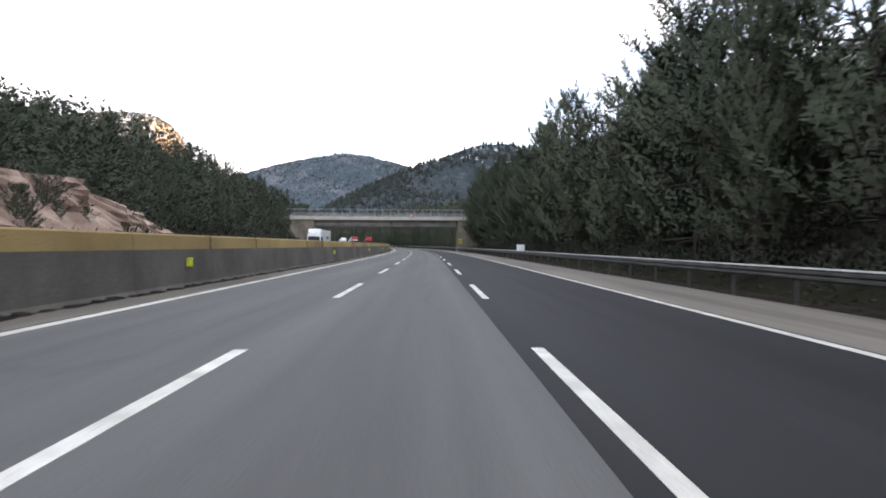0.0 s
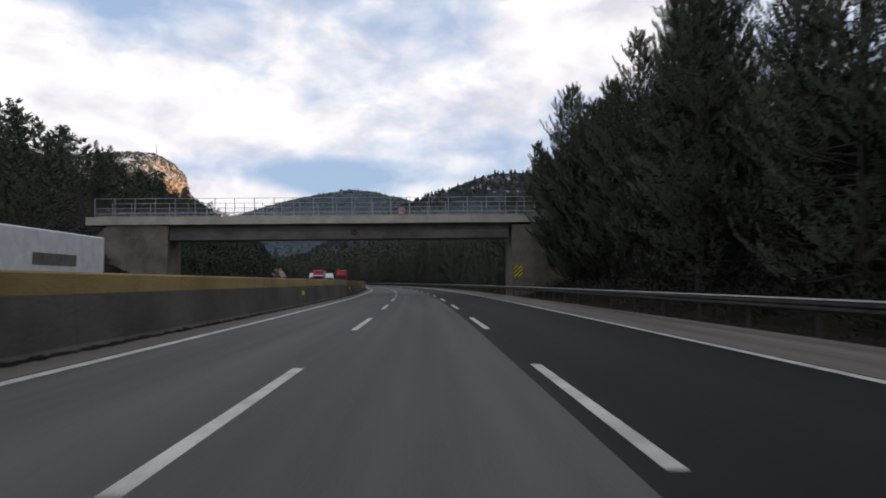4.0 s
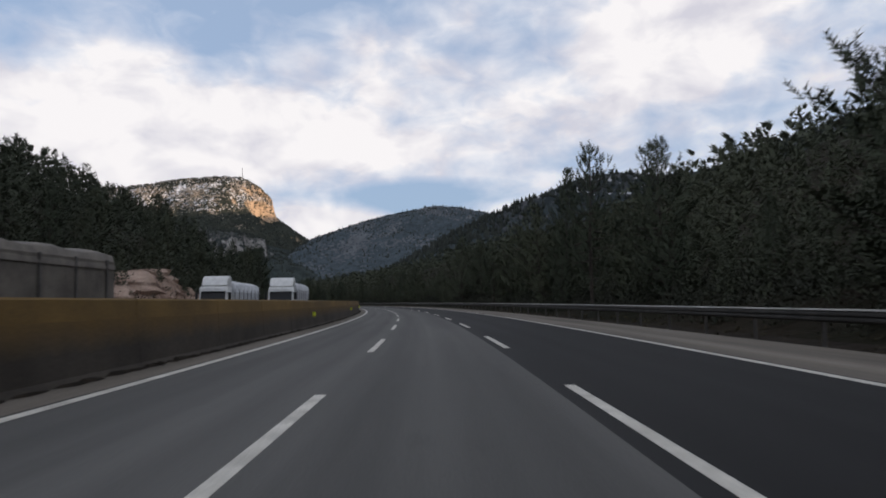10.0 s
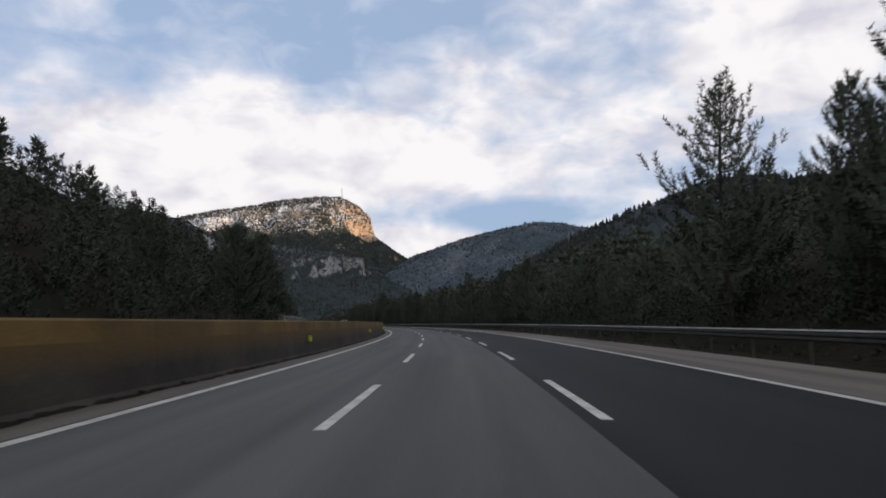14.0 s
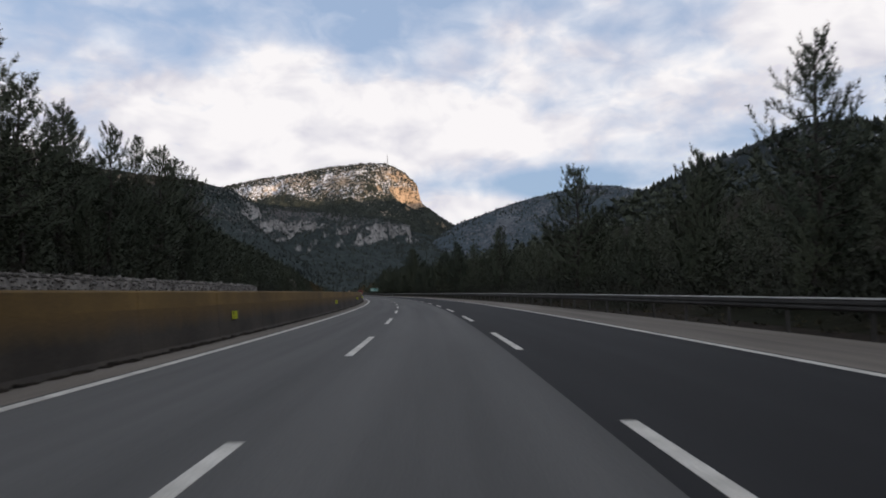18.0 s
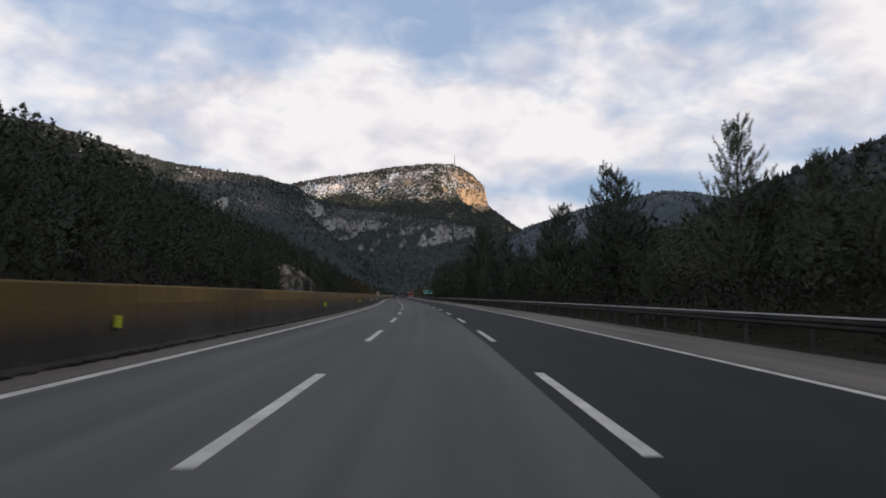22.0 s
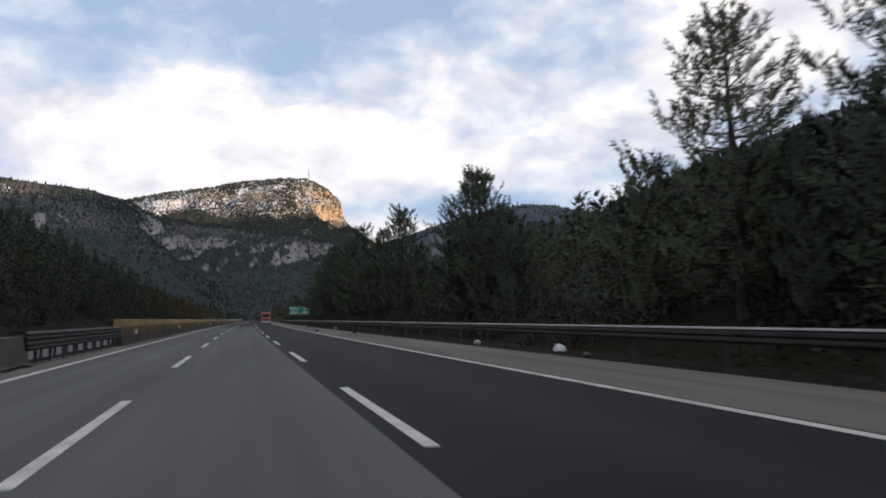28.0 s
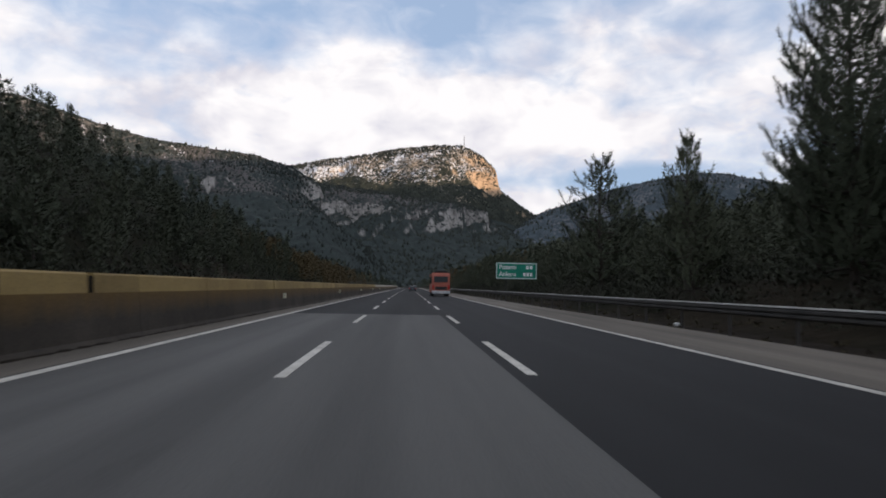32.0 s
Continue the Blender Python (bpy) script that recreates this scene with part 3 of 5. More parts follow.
def post_mesh(z1):
    bm = bmesh.new()
    for x0, x1, y0, y1 in ((-0.05, 0.05, -0.03, -0.022), (-0.05, 0.05, 0.022, 0.03), (-0.004, 0.004, -0.022, 0.022)):
        box(bm, x0, x1, y0, y1, -0.5, z1)
    me = bpy.data.meshes.new("post")
    bm.to_mesh(me)
    bm.free()
    me.materials.append(M_STEEL_DARK)
    return me


def rail_posts(g, me, spots, o, s_off=0.0):
    for s in spots:
        p = new("post", me)
        p.parent = g
        p.matrix_world = frame_at(s, o, 0.0)


def guard_rail():
    g = thing("guard_rail", "dull galvanised steel guard rail on posts along the shoulder", "guard rail")
    tagged(g, kind="structure")
    for s in range(-90, 1200, 30):
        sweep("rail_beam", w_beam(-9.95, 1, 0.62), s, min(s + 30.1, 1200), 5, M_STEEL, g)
        # Added strip: its pale colour draws the light along the upper edge.
        sweep("rail_cap", [(-10.0, 0.926), (-9.88, 0.926), (-9.88, 0.962), (-10.0, 0.966)], s, min(s + 29.98, 1200), 5, M_RAIL_HIGHLIGHT, g, "pale strip added as the highlight on the rail's top")
    rail_posts(g, post_mesh(0.9), [-12 + 4.0 * i for i in range(250)], -10.02)
    return g


guard_rail()


def gap_rails():
    """Removable double-sided rails that close the gap in the median wall."""
    g = thing("median_guard_rail", "galvanised double guard rail closing the median gap", "guard rail")
    tagged(g, kind="structure")
    me = post_mesh(1.02)
    for o, side in ((6.56, -1), (7.0, 1)):
        for z in (0.46, 0.78):
            sweep("rail_beam", w_beam(o, side, z), 780.2, 798.8, 4, M_STEEL, g)
    rail_posts(g, me, [781.7 + 2.0 * i for i in range(9)], 6.63)
    rail_posts(g, me, [781.7 + 2.0 * i for i in range(9)], 6.93)


gap_rails()


# ---------------------------------------------------------------- overpass
def overpass():
    b = thing("overpass_bridge", "grey concrete motorway overpass with steel railings", "bridge", m=frame_at(200, 0, 0, 0.0))
    # local axes: x to the road's right, y along the road; the deck climbs slightly to the right
    tilt = Matrix.Rotation(math.atan(-0.017), 4, "Y")

    def deck_part(name, x0, x1, y0, y1, z0, z1, mat, label=""):
        bm = bmesh.new()
        box(bm, x0, x1, y0, y1, z0, z1, 0.02, tilt)
        return part(name, bm, mat, b, label)
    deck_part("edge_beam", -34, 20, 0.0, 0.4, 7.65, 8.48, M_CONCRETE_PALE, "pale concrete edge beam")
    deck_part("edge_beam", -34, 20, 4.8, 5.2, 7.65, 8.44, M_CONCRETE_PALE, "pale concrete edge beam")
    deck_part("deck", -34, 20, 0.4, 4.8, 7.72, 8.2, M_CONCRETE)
    for y in (0.55, 1.75, 2.95):
        # a deep web under the deck, and a heavy lower flange that stands proud of it
        outline = [(0.0, 6.05), (0.0, 6.72), (0.22, 6.92), (0.22, 7.70), (0.88, 7.70), (0.88, 6.92), (1.1, 6.72), (1.1, 6.05)]
        bm = bmesh.new()
        vs = [bm.verts.new((x, y + a, z)) for x in (-25.6, 10.3) for a, z in outline]
        bm.faces.new(vs[:8])
        bm.faces.new(vs[8:][::-1])
        for k in range(8):
            bm.faces.new((vs[k], vs[8 + k], vs[8 + (k + 1) % 8], vs[(k + 1) % 8]))
        bmesh.ops.transform(bm, matrix=tilt, verts=bm.verts)
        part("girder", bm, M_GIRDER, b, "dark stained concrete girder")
    for sx, xa in ((1, 10.5), (-1, -25.8)):
        bm = bmesh.new()
        box(bm, min(xa, xa + sx * 2.6), max(xa, xa + sx * 2.6), 0.86, 4.34, -0.5, 7.55, 0.04)
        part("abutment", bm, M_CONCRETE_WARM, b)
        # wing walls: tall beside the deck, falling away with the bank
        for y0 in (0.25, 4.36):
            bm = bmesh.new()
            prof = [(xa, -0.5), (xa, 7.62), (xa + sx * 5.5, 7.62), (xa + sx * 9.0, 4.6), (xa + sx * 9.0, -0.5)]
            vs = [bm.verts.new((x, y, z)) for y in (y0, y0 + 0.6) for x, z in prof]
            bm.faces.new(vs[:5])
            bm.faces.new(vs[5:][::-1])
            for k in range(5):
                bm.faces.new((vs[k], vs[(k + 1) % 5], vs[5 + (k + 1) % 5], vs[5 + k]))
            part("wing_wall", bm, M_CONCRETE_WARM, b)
    # railings
    for y in (0.2, 5.0):
        for i in range(26):
            x = -33.13 + 2.05 * i
            deck_part("railing_post", x - 0.035, x + 0.035, y - 0.04, y + 0.04, 8.44, 10.46, M_RAIL_PAINT)
        for z in (8.56, 8.86, 9.40, 10.42):
            deck_part("handrail", -33, 19, y - 0.025, y + 0.025, z - 0.025, z + 0.025, M_RAIL_PAINT)
        bm = bmesh.new()
        for i in range(52 * 5):
            x = -33 + 0.2 * i
            if y < 1 and -19 < x < 11:
                continue
            box(bm, x - 0.011, x + 0.011, y - 0.011, y + 0.011, 8.56, 9.40, 0, tilt)
        tagged(part("baluster_rest", bm, M_RAIL_PAINT, b), kind="stuff")
    one = None
    for i in range(150):
        x = -18.9 + 0.2 * i
        if one is None:
            bm = bmesh.new()
            box(bm, -0.012, 0.012, -0.012, 0.012, 0.0, 0.84)
            one = part("baluster", bm, M_RAIL_PAINT, b)
            p = one
        else:
            p = new("baluster", one.data)
            p.parent = b
        p.location = (x, 0.2, 8.56 + 0.017 * x)
    return b


overpass()


# ---------------------------------------------------------------- mountains
def mountain(name, ridge, material, depth, foot, label, back=500.0, n=170, rows=60, rough=1.0, toward=(-60.0, 400.0), seed=0.0, power=1.0, band=None, cut=None):
    """A ridge line with gullied slopes that fall towards the valley and behind; band = (height, drop, x from, x to) adds a cliff; cut(x, d) lowers the slope d metres out."""
    pts = [Vector(p) for p in ridge]
    acc = [0.0]
    for a, c in zip(pts, pts[1:]):
        acc.append(acc[-1] + (c - a).length)
    us = [acc[-1] * i / n for i in range(n + 1)]
    line = [Vector([float(np.interp(u, acc, [p[k] for p in pts])) for k in range(3)]) for u in us]
    mid = pts[len(pts) // 2]
    out = Vector((toward[0] - mid.x, toward[1] - mid.y, 0)).normalized()
    verts, faces = [], []
    vs = [-1.0, -0.6, -0.3, -0.12, -0.04] + [(i / rows) ** 1.25 for i in range(rows + 1)]
    # steps in the ridge die out down the slope
    flat = np.concatenate([[0.0], np.cumsum([math.hypot(b.x - a.x, b.y - a.y) for a, b in zip(line, line[1:])])])
    soft_z = [float(np.mean(np.interp(np.linspace(h - 150.0, h + 150.0, 31), flat, [p.z for p in line]))) for h in flat]
    for p, low in zip(line, soft_z):
        for v in vs:
            if v < 0:
                q = p - out * back * -v
                z = p.z + (foot - p.z) * (-v) ** 0.8 * 0.9
            else:
                q = p + out * depth * v
                w = min(1.0, depth * v / 70.0)
                top = p.z + (low - p.z) * w
                z = top + (foot - top) * v ** power
                amp = min(1.0, v * 8) * (1.0 - 0.75 * v) * rough
                g = noise.fractal(Vector((q.x * 0.0035, q.y * 0.0035, seed)), 0.9, 2.1, 6)
                z += amp * (70 * g - 22) + amp * 14 * noise.noise(Vector((q.x * 0.02, q.y * 0.02, seed + 3))) + amp * 7 * noise.noise(Vector((q.x * 0.055, q.y * 0.055, seed + 4)))
                if band:
                    lip = band[0] + 42 * noise.noise(Vector((q.x * 0.004, 0.0, seed + 9))) + 14 * noise.noise(Vector((q.x * 0.02, 0.0, seed + 10)))
                    ends = max(0.0, min(1.0, (q.x - band[2]) / 160.0, (band[3] - q.x) / 160.0))
                    z -= band[1] * ends * max(0.0, min(1.35, 0.62 + 1.9 * noise.noise(Vector((q.x * 0.010, q.y * 0.002, seed + 11))) + 0.5 * noise.noise(Vector((q.x * 0.04, q.y * 0.01, seed + 12))))) * max(0.0, min(1.0, (lip - z) / 5.0, 1.0 - (lip - z - 20.0) / 190.0))
                if cut:
                    z -= cut(q.x, depth * v)
            z += 5.0 * rough * noise.noise(Vector((q.x * 0.03, q.y * 0.03, seed + 5)))
            verts.append((q.x, q.y, max(z, foot - 30)))
    c = len(vs)
    for i in range(len(line) - 1):
        for j in range(c - 1):
            a = i * c + j
            faces.append((a, a + 1, a + c + 1, a + c))
    ob = mesh_object(name, verts, faces, material, smooth=True)
    tagged(ob, label, "mountain", kind="structure")
    scrub(name, ob, label, seed, c - 1)
    return ob


def scrub(name, ob, label, seed, across):
    """Small dark pines standing all over a mountainside, thickest along its crest."""
    rng = random.Random(int(seed) + 1)
    me = ob.data
    polys = [p for p in me.polygons if abs(p.normal.z) > 0.42]
    crest = [p for p in polys if 4 <= p.index % across <= 12]
    verts, faces = [], []
    for k in range(TREES_ON[name]):
        p = polys[rng.randrange(len(polys))] if k % 11 else crest[rng.randrange(len(crest))]
        if k % 11 and rng.random() > 0.25 + 0.9 * (noise.noise(p.center * 0.006) + 0.35):
            continue
        a, b, c = (me.vertices[p.vertices[k]].co for k in (0, 1, 3))
        q = a + (b - a) * rng.random() + (c - a) * rng.random()
        h = rng.uniform(6, 12)
        r = h * rng.uniform(0.28, 0.42)
        t = rng.uniform(0, 2)
        i0 = len(verts)
        verts += [(q.x + r * math.cos(t + k * 2.09), q.y + r * math.sin(t + k * 2.09), q.z - 1 + h * 0.25) for k in range(3)] + [(q.x, q.y, q.z + h), (q.x, q.y, q.z - 2)]
        for k in range(3):
            faces += [(i0 + k, i0 + (k + 1) % 3, i0 + 3), (i0 + (k + 1) % 3, i0 + k, i0 + 4)]
    tagged(mesh_object(name.replace("mountain", "woods"), verts, faces, M_SLOPE_TREE), "scattered small dark pines on the " + label.split(" with")[0], "trees", kind="stuff")


def summit_cliff(x, d):
    """The bare face at the summit's eastern end, which looks south-east over the valley."""
    edge = 60.0 + 0.5 * max(0.0, -1490.0 - x)
    ends = max(0.0, min(1.0, (x + 1570.0 + 20.0 * noise.noise(Vector((d * 0.03, 0.0, 2.0)))) / 70.0, (-1400.0 - x) / 60.0))
    return 84.0 * ends * max(0.0, min(1.0, (d - edge) / 22.0, 1.0 - (d - edge - 40.0) / 200.0))


TREES_ON = {"mountain_summit": 15000, "mountain_foothill": 13000, "mountain_left": 15000, "mountain_far_right": 9000, "mountain_right": 13000, "mountain_east": 3000}
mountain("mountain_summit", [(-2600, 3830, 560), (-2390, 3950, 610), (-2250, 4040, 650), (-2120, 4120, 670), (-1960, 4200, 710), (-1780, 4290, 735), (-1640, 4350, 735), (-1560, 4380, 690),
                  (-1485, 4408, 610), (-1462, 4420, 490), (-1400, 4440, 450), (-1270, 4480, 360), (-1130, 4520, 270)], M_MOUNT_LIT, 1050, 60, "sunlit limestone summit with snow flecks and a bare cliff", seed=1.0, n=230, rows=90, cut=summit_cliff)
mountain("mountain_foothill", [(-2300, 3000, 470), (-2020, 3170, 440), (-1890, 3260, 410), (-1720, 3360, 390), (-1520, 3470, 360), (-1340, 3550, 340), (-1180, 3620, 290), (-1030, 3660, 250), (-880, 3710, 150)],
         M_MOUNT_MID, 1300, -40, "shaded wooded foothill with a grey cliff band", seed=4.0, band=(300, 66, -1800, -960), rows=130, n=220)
mountain("mountain_left", [(-3000, 1310, 550), (-2860, 1750, 600), (-2540, 2320, 620), (-2430, 2460, 600), (-2290, 2620, 540), (-2170, 2750, 500), (-2010, 2890, 480), (-1910, 2970, 470), (-1790, 3055, 430), (-1710, 3110, 370), (-1660, 3150, 230), (-1620, 3180, 60)], M_MOUNT_MID, 1700, -40, "dark wooded ridge above the valley's left side", seed=8.0, rows=90, n=220, power=0.72, band=(345, 34, -2050, -1650))
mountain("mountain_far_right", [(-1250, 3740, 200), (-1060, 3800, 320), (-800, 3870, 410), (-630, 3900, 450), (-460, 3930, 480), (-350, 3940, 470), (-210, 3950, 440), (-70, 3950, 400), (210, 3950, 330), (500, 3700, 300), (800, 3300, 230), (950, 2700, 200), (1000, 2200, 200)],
         M_MOUNT_HAZED, 1300, -40, "far mountain beyond the valley's bend, tinted blue-grey for haze", seed=12.0)
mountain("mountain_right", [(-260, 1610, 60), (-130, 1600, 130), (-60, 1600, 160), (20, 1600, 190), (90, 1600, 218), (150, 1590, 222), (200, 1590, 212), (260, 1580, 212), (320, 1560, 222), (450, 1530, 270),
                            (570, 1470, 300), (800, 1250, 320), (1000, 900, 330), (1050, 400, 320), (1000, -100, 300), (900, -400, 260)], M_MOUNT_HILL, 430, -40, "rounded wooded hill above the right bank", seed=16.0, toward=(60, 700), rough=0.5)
# Unseen ridge, added to shade everything but the summit from the low sun.
mountain("mountain_east", [(1700, -200, 500), (1650, 600, 620), (1600, 1300, 720), (1550, 2000, 780), (1550, 2700, 800), (1500, 3300, 790), (1450, 3900, 790), (1350, 4500, 830)], M_MOUNT_MID, 700, -40,
         "unseen wooded ridge added to hold the low sun off the valley", seed=21.0, toward=(0, 2000), n=90, rows=30)

# ---------------------------------------------------------------- trees
def pine_mesh(seed, tall, spread, open_top=0.5, bare=0.12, density=1.0, needles=8):
    """Trunk, limbs and needle tufts of one pine: (trunk bmesh, crown data)."""
    rng = random.Random(seed)
    bm = bmesh.new()
    lean = Vector((rng.uniform(-0.03, 0.03), rng.uniform(-0.03, 0.03), 0))

    def axis(z):
        w = z / tall
        return Vector((lean.x * z + 0.12 * math.sin(w * 5 + seed), lean.y * z + 0.12 * math.cos(w * 4 + seed), z))
    last = axis(-0.6)
    for i in range(1, 8):
        z = tall * i / 7.0 * 0.99
        p = axis(z)
        r = 0.017 * tall * (1 - (i - 1) / 7.5) + 0.015
        r2 = 0.017 * tall * (1 - i / 7.5) + 0.015
        cyl(bm, last, p, r, r2, 6)
        last = p
    verts, faces, normals = [], [], []

    def tuft(c, d, size):
        """A finger of needles: a brush of pointed sprays round the end of a twig."""
        side = d.orthogonal().normalized()
        up = d.cross(side)
        a0 = rng.uniform(0, 6.28)
        for k in range(needles):
            a = a0 + k * 2.4
            f = k / needles
            ray = side * math.cos(a) + up * math.sin(a)
            q = (d * rng.uniform(0.5, 0.9) + ray * rng.uniform(0.5, 0.9)).normalized()
            w = q.cross(ray.cross(d) + d * rng.uniform(-0.8, 0.8)).normalized() * size * rng.uniform(0.06, 0.09) * (10.0 / needles) ** 0.6
            base = c + d * size * (f * 1.1 - 0.35)
            i0 = len(verts)
            tip_at = base + q * size * rng.uniform(0.40, 0.62)
            verts.extend((base + w, base - w, tip_at))
            mid = axis(c.z)
            away = (Vector((c.x - mid.x, c.y - mid.y, 0)).normalized() * 0.75 + Vector((rng.uniform(-0.2, 0.2), rng.uniform(-0.2, 0.2), 0.6))).normalized()
            faces.append((i0, i0 + 1, i0 + 2) if w.cross(tip_at - base).dot(away) < 0 else (i0, i0 + 2, i0 + 1))
            normals.extend((away, away, away))
    z = tall * bare
    while z < tall * 0.97:
        w = (z / tall - bare) / (1 - bare)
        reach = spread * (0.65 + 0.35 * min(1.0, w * 4)) * min(1.0, (1.0 - w) / (0.80 - 0.35 * open_top)) ** 0.85 + 0.22
        count = max(3, int(round((5.0 - 1.2 * w) * density)))
        a0 = rng.uniform(0, 6.28)
        for k in range(count):
            a = a0 + k * 6.283 / count + rng.uniform(-0.45, 0.45)
            ln = reach * rng.uniform(0.5, 1.2)
            rise = rng.uniform(-0.12, 0.28) + 0.40 * w * w + 0.1 * w
            p0 = axis(z + rng.uniform(-0.15, 0.15))
            dr = Vector((math.cos(a), math.sin(a), rise)).normalized()
            p1 = p0 + dr * ln * 0.55 - Vector((0, 0, 0.05 * ln))
            p2 = p0 + dr * ln * 0.92 + Vector((0, 0, rng.uniform(0.14, 0.34) * ln))
            cyl(bm, p0, p1, 0.012 + 0.014 * ln, 0.010 + 0.007 * ln, 4)
            cyl(bm, p1, p2, 0.010 + 0.007 * ln, 0.008, 4)
            tip = (p2 - p1).normalized()
            twigs = max(3, int(round(ln * 2.7 * density)))
            for j in range(twigs + 1):
                f = 0.30 + 0.70 * j / twigs
                c = p0.lerp(p1, f / 0.55) if f < 0.55 else p1.lerp(p2, (f - 0.55) / 0.45)
                out = Vector((math.cos(a + 1.57), math.sin(a + 1.57), 0)) * (1 if j % 2 else -1) * rng.uniform(0.5, 1.3)
                d = (tip * rng.uniform(0.3, 1.0) + out + Vector((0, 0, rng.uniform(-0.15, 0.7)))).normalized() if j < twigs else tip
                tl = (0.16 + 0.26 * ln) * (1.3 - 0.75 * f) * rng.uniform(0.7, 1.25)
                steps = max(2, int(round(tl / 0.30)))
                for q in range(1, steps + 1):
                    g = q / steps
                    bent = (d + Vector((0, 0, 0.15 + 0.5 * g))).normalized()
                    tuft(c + d * tl * g + Vector((rng.uniform(-0.1, 0.1), rng.uniform(-0.1, 0.1), 0.18 * tl * g * g)), bent, rng.uniform(0.34, 0.48))
        z += rng.uniform(0.36, 0.60) / density
    tuft(axis(tall), Vector((0, 0, 1)), 0.5)
    return bm, verts, faces, normals


PINES = []


def make_pine(seed, tall, spread, open_top, bare, density, label, needles=8):
    t = thing("pine_tree", label, "tree", "roadside pines")
    bm, v, f, nor = pine_mesh(seed, tall, spread, open_top, bare, density, needles)
    part("trunk", bm, M_BARK, t)
    mesh_object("crown", v, f, M_NEEDLE, t, normals=nor)
    PINES.append((t, tall))
    return t


make_pine(11, 10.0, 3.1, 0.3, 0.10, 1.0, "tall dark green pine with upswept open branches", 10)
make_pine(23, 9.0, 2.5, 0.15, 0.08, 1.05, "slender conical pine with dark green needles", 10)
make_pine(37, 8.0, 2.9, 0.8, 0.06, 1.0, "broad bushy pine with dense low branches", 9)
make_pine(41, 11.0, 3.1, 0.2, 0.20, 0.85, "tall thin pine with a ragged open crown", 10)
make_pine(59, 6.0, 2.3, 0.7, 0.03, 1.1, "young bushy pine with needles to the ground", 9)
make_pine(73, 16.0, 4.3, 0.5, 0.08, 1.2, "very tall spreading pine with dense dark crown", 15)
make_pine(87, 15.0, 3.7, 0.3, 0.06, 1.0, "very tall narrow pine with layered dark branches", 14)
USED = set()


def put_pine(kind, s, o, top, turn):
    """A pine whose tip stands at height top."""
    src, tall = PINES[kind]
    z = height(s, o)
    k = max(0.35, (top - z) / tall)
    m = Matrix.Translation(place(s, o, z - 0.15)) @ Matrix.Rotation(turn, 4, "Z")
    if kind in USED:
        t = copy_thing(src, m)
    else:
        USED.add(kind)
        t = src
        t.matrix_world = m
    t.scale = (k * (0.9 + 0.2 * math.sin(s)), k * (0.9 + 0.2 * math.sin(s)), k)
    return t


# single pines: metres along the road, metres to its left, height of the tip, kind
SOLO = ((281.0, -12.9, 11.6, 0), (424, -14, 13.7, 0), (386, -12.8, 9.0, 3), (559.7, -15.1, 12.9, 0), (658.3, -15.4, 12.7, 0), (654, -15.7, 11.1, 1), (838.6, -17.6, 13.6, 3), (806.2, -17, 12.2, 0),
        (896.6, -13.8, 9.1, 1), (640, 43.3, 27.1, 0))
MORE = ((190, -15.5, 16, 5), (186, -16.5, 15, 6), (192, -18, 14, 2), (211, -16, 18.5, 6), (217, -17.5, 18.5, 5), (194.5, -15.6, 21, 5), (214, -19.5, 17.5, 2), (199, -21.5, 23, 5), (204.5, -22, 21, 6), (233, -16, 15, 0), (240, -16, 12, 1), (303, -16, 11, 2), (330, -16, 12.2, 0), (338, -13.4, 13.6, 3), (357, -16, 15, 6), (371, -16, 13, 1), (379, -15, 11.6, 0),
        (409, -15, 11.8, 1), (496.3, -15.1, 11.0, 0), (493.3, -15.3, 9.5, 1), (504, -15.1, 10.2, 1))
THIRD = ((519, -15.1, 11.0, 0), (514, -15.1, 8.0, 1), (533, -16, 9.0, 2), (603, -15, 11.1, 1), (632.2, -15.1, 10.4, 0), (625.2, -15.1, 7.3, 1), (717.9, -15.1, 11.1, 1), (699.9, -15.1, 8.8, 1), (673.9, -15.1, 11.3, 0), (677.9, -15.1, 11.0, 3), (682.9, -15.1, 10.2, 1), (756.3, -15.8, 17.0, 5), (745.5, -15.6, 13.5, 5), (762, -16.5, 10.5, 2), (774.2, -15.1, 11.2, 0), (768.6, -16.2, 11.6, 1), (414.0, -15.2, 10.6, 1), (411.5, -15.6, 10.0, 3))
FOURTH = ((774.0, -16.6, 6.5, 4), (779.2, -15.2, 7.1, 4),
         (800.2, -15.1, 11, 1), (796, -15.5, 8.0, 2), (825, -15, 12.2, 0), (835, -15, 11, 1), (850.5, -15.3, 13.5, 0), (857, -15, 9.6, 2), (862, -15, 11.2, 1), (869.1, -15.1, 12.2, 0), (879, -15.2, 13.3, 3), (885.2, -14.8, 13.8, 5), (918, -15, 11.8, 0))
LEFT = ((509, 30, 18, 0), (520, 34, 19, 2), (526, 33, 19.6, 0), (534, 32, 17.5, 2), (545, 34, 18.5, 3), (543, 31, 20.6, 0), (554, 33, 20, 0), (566, 35, 20.5, 1), (577, 34, 21, 0), (588, 35, 22, 6), (600, 35, 23, 0), (612, 36, 23.5, 3), (624, 36, 22.5, 0))
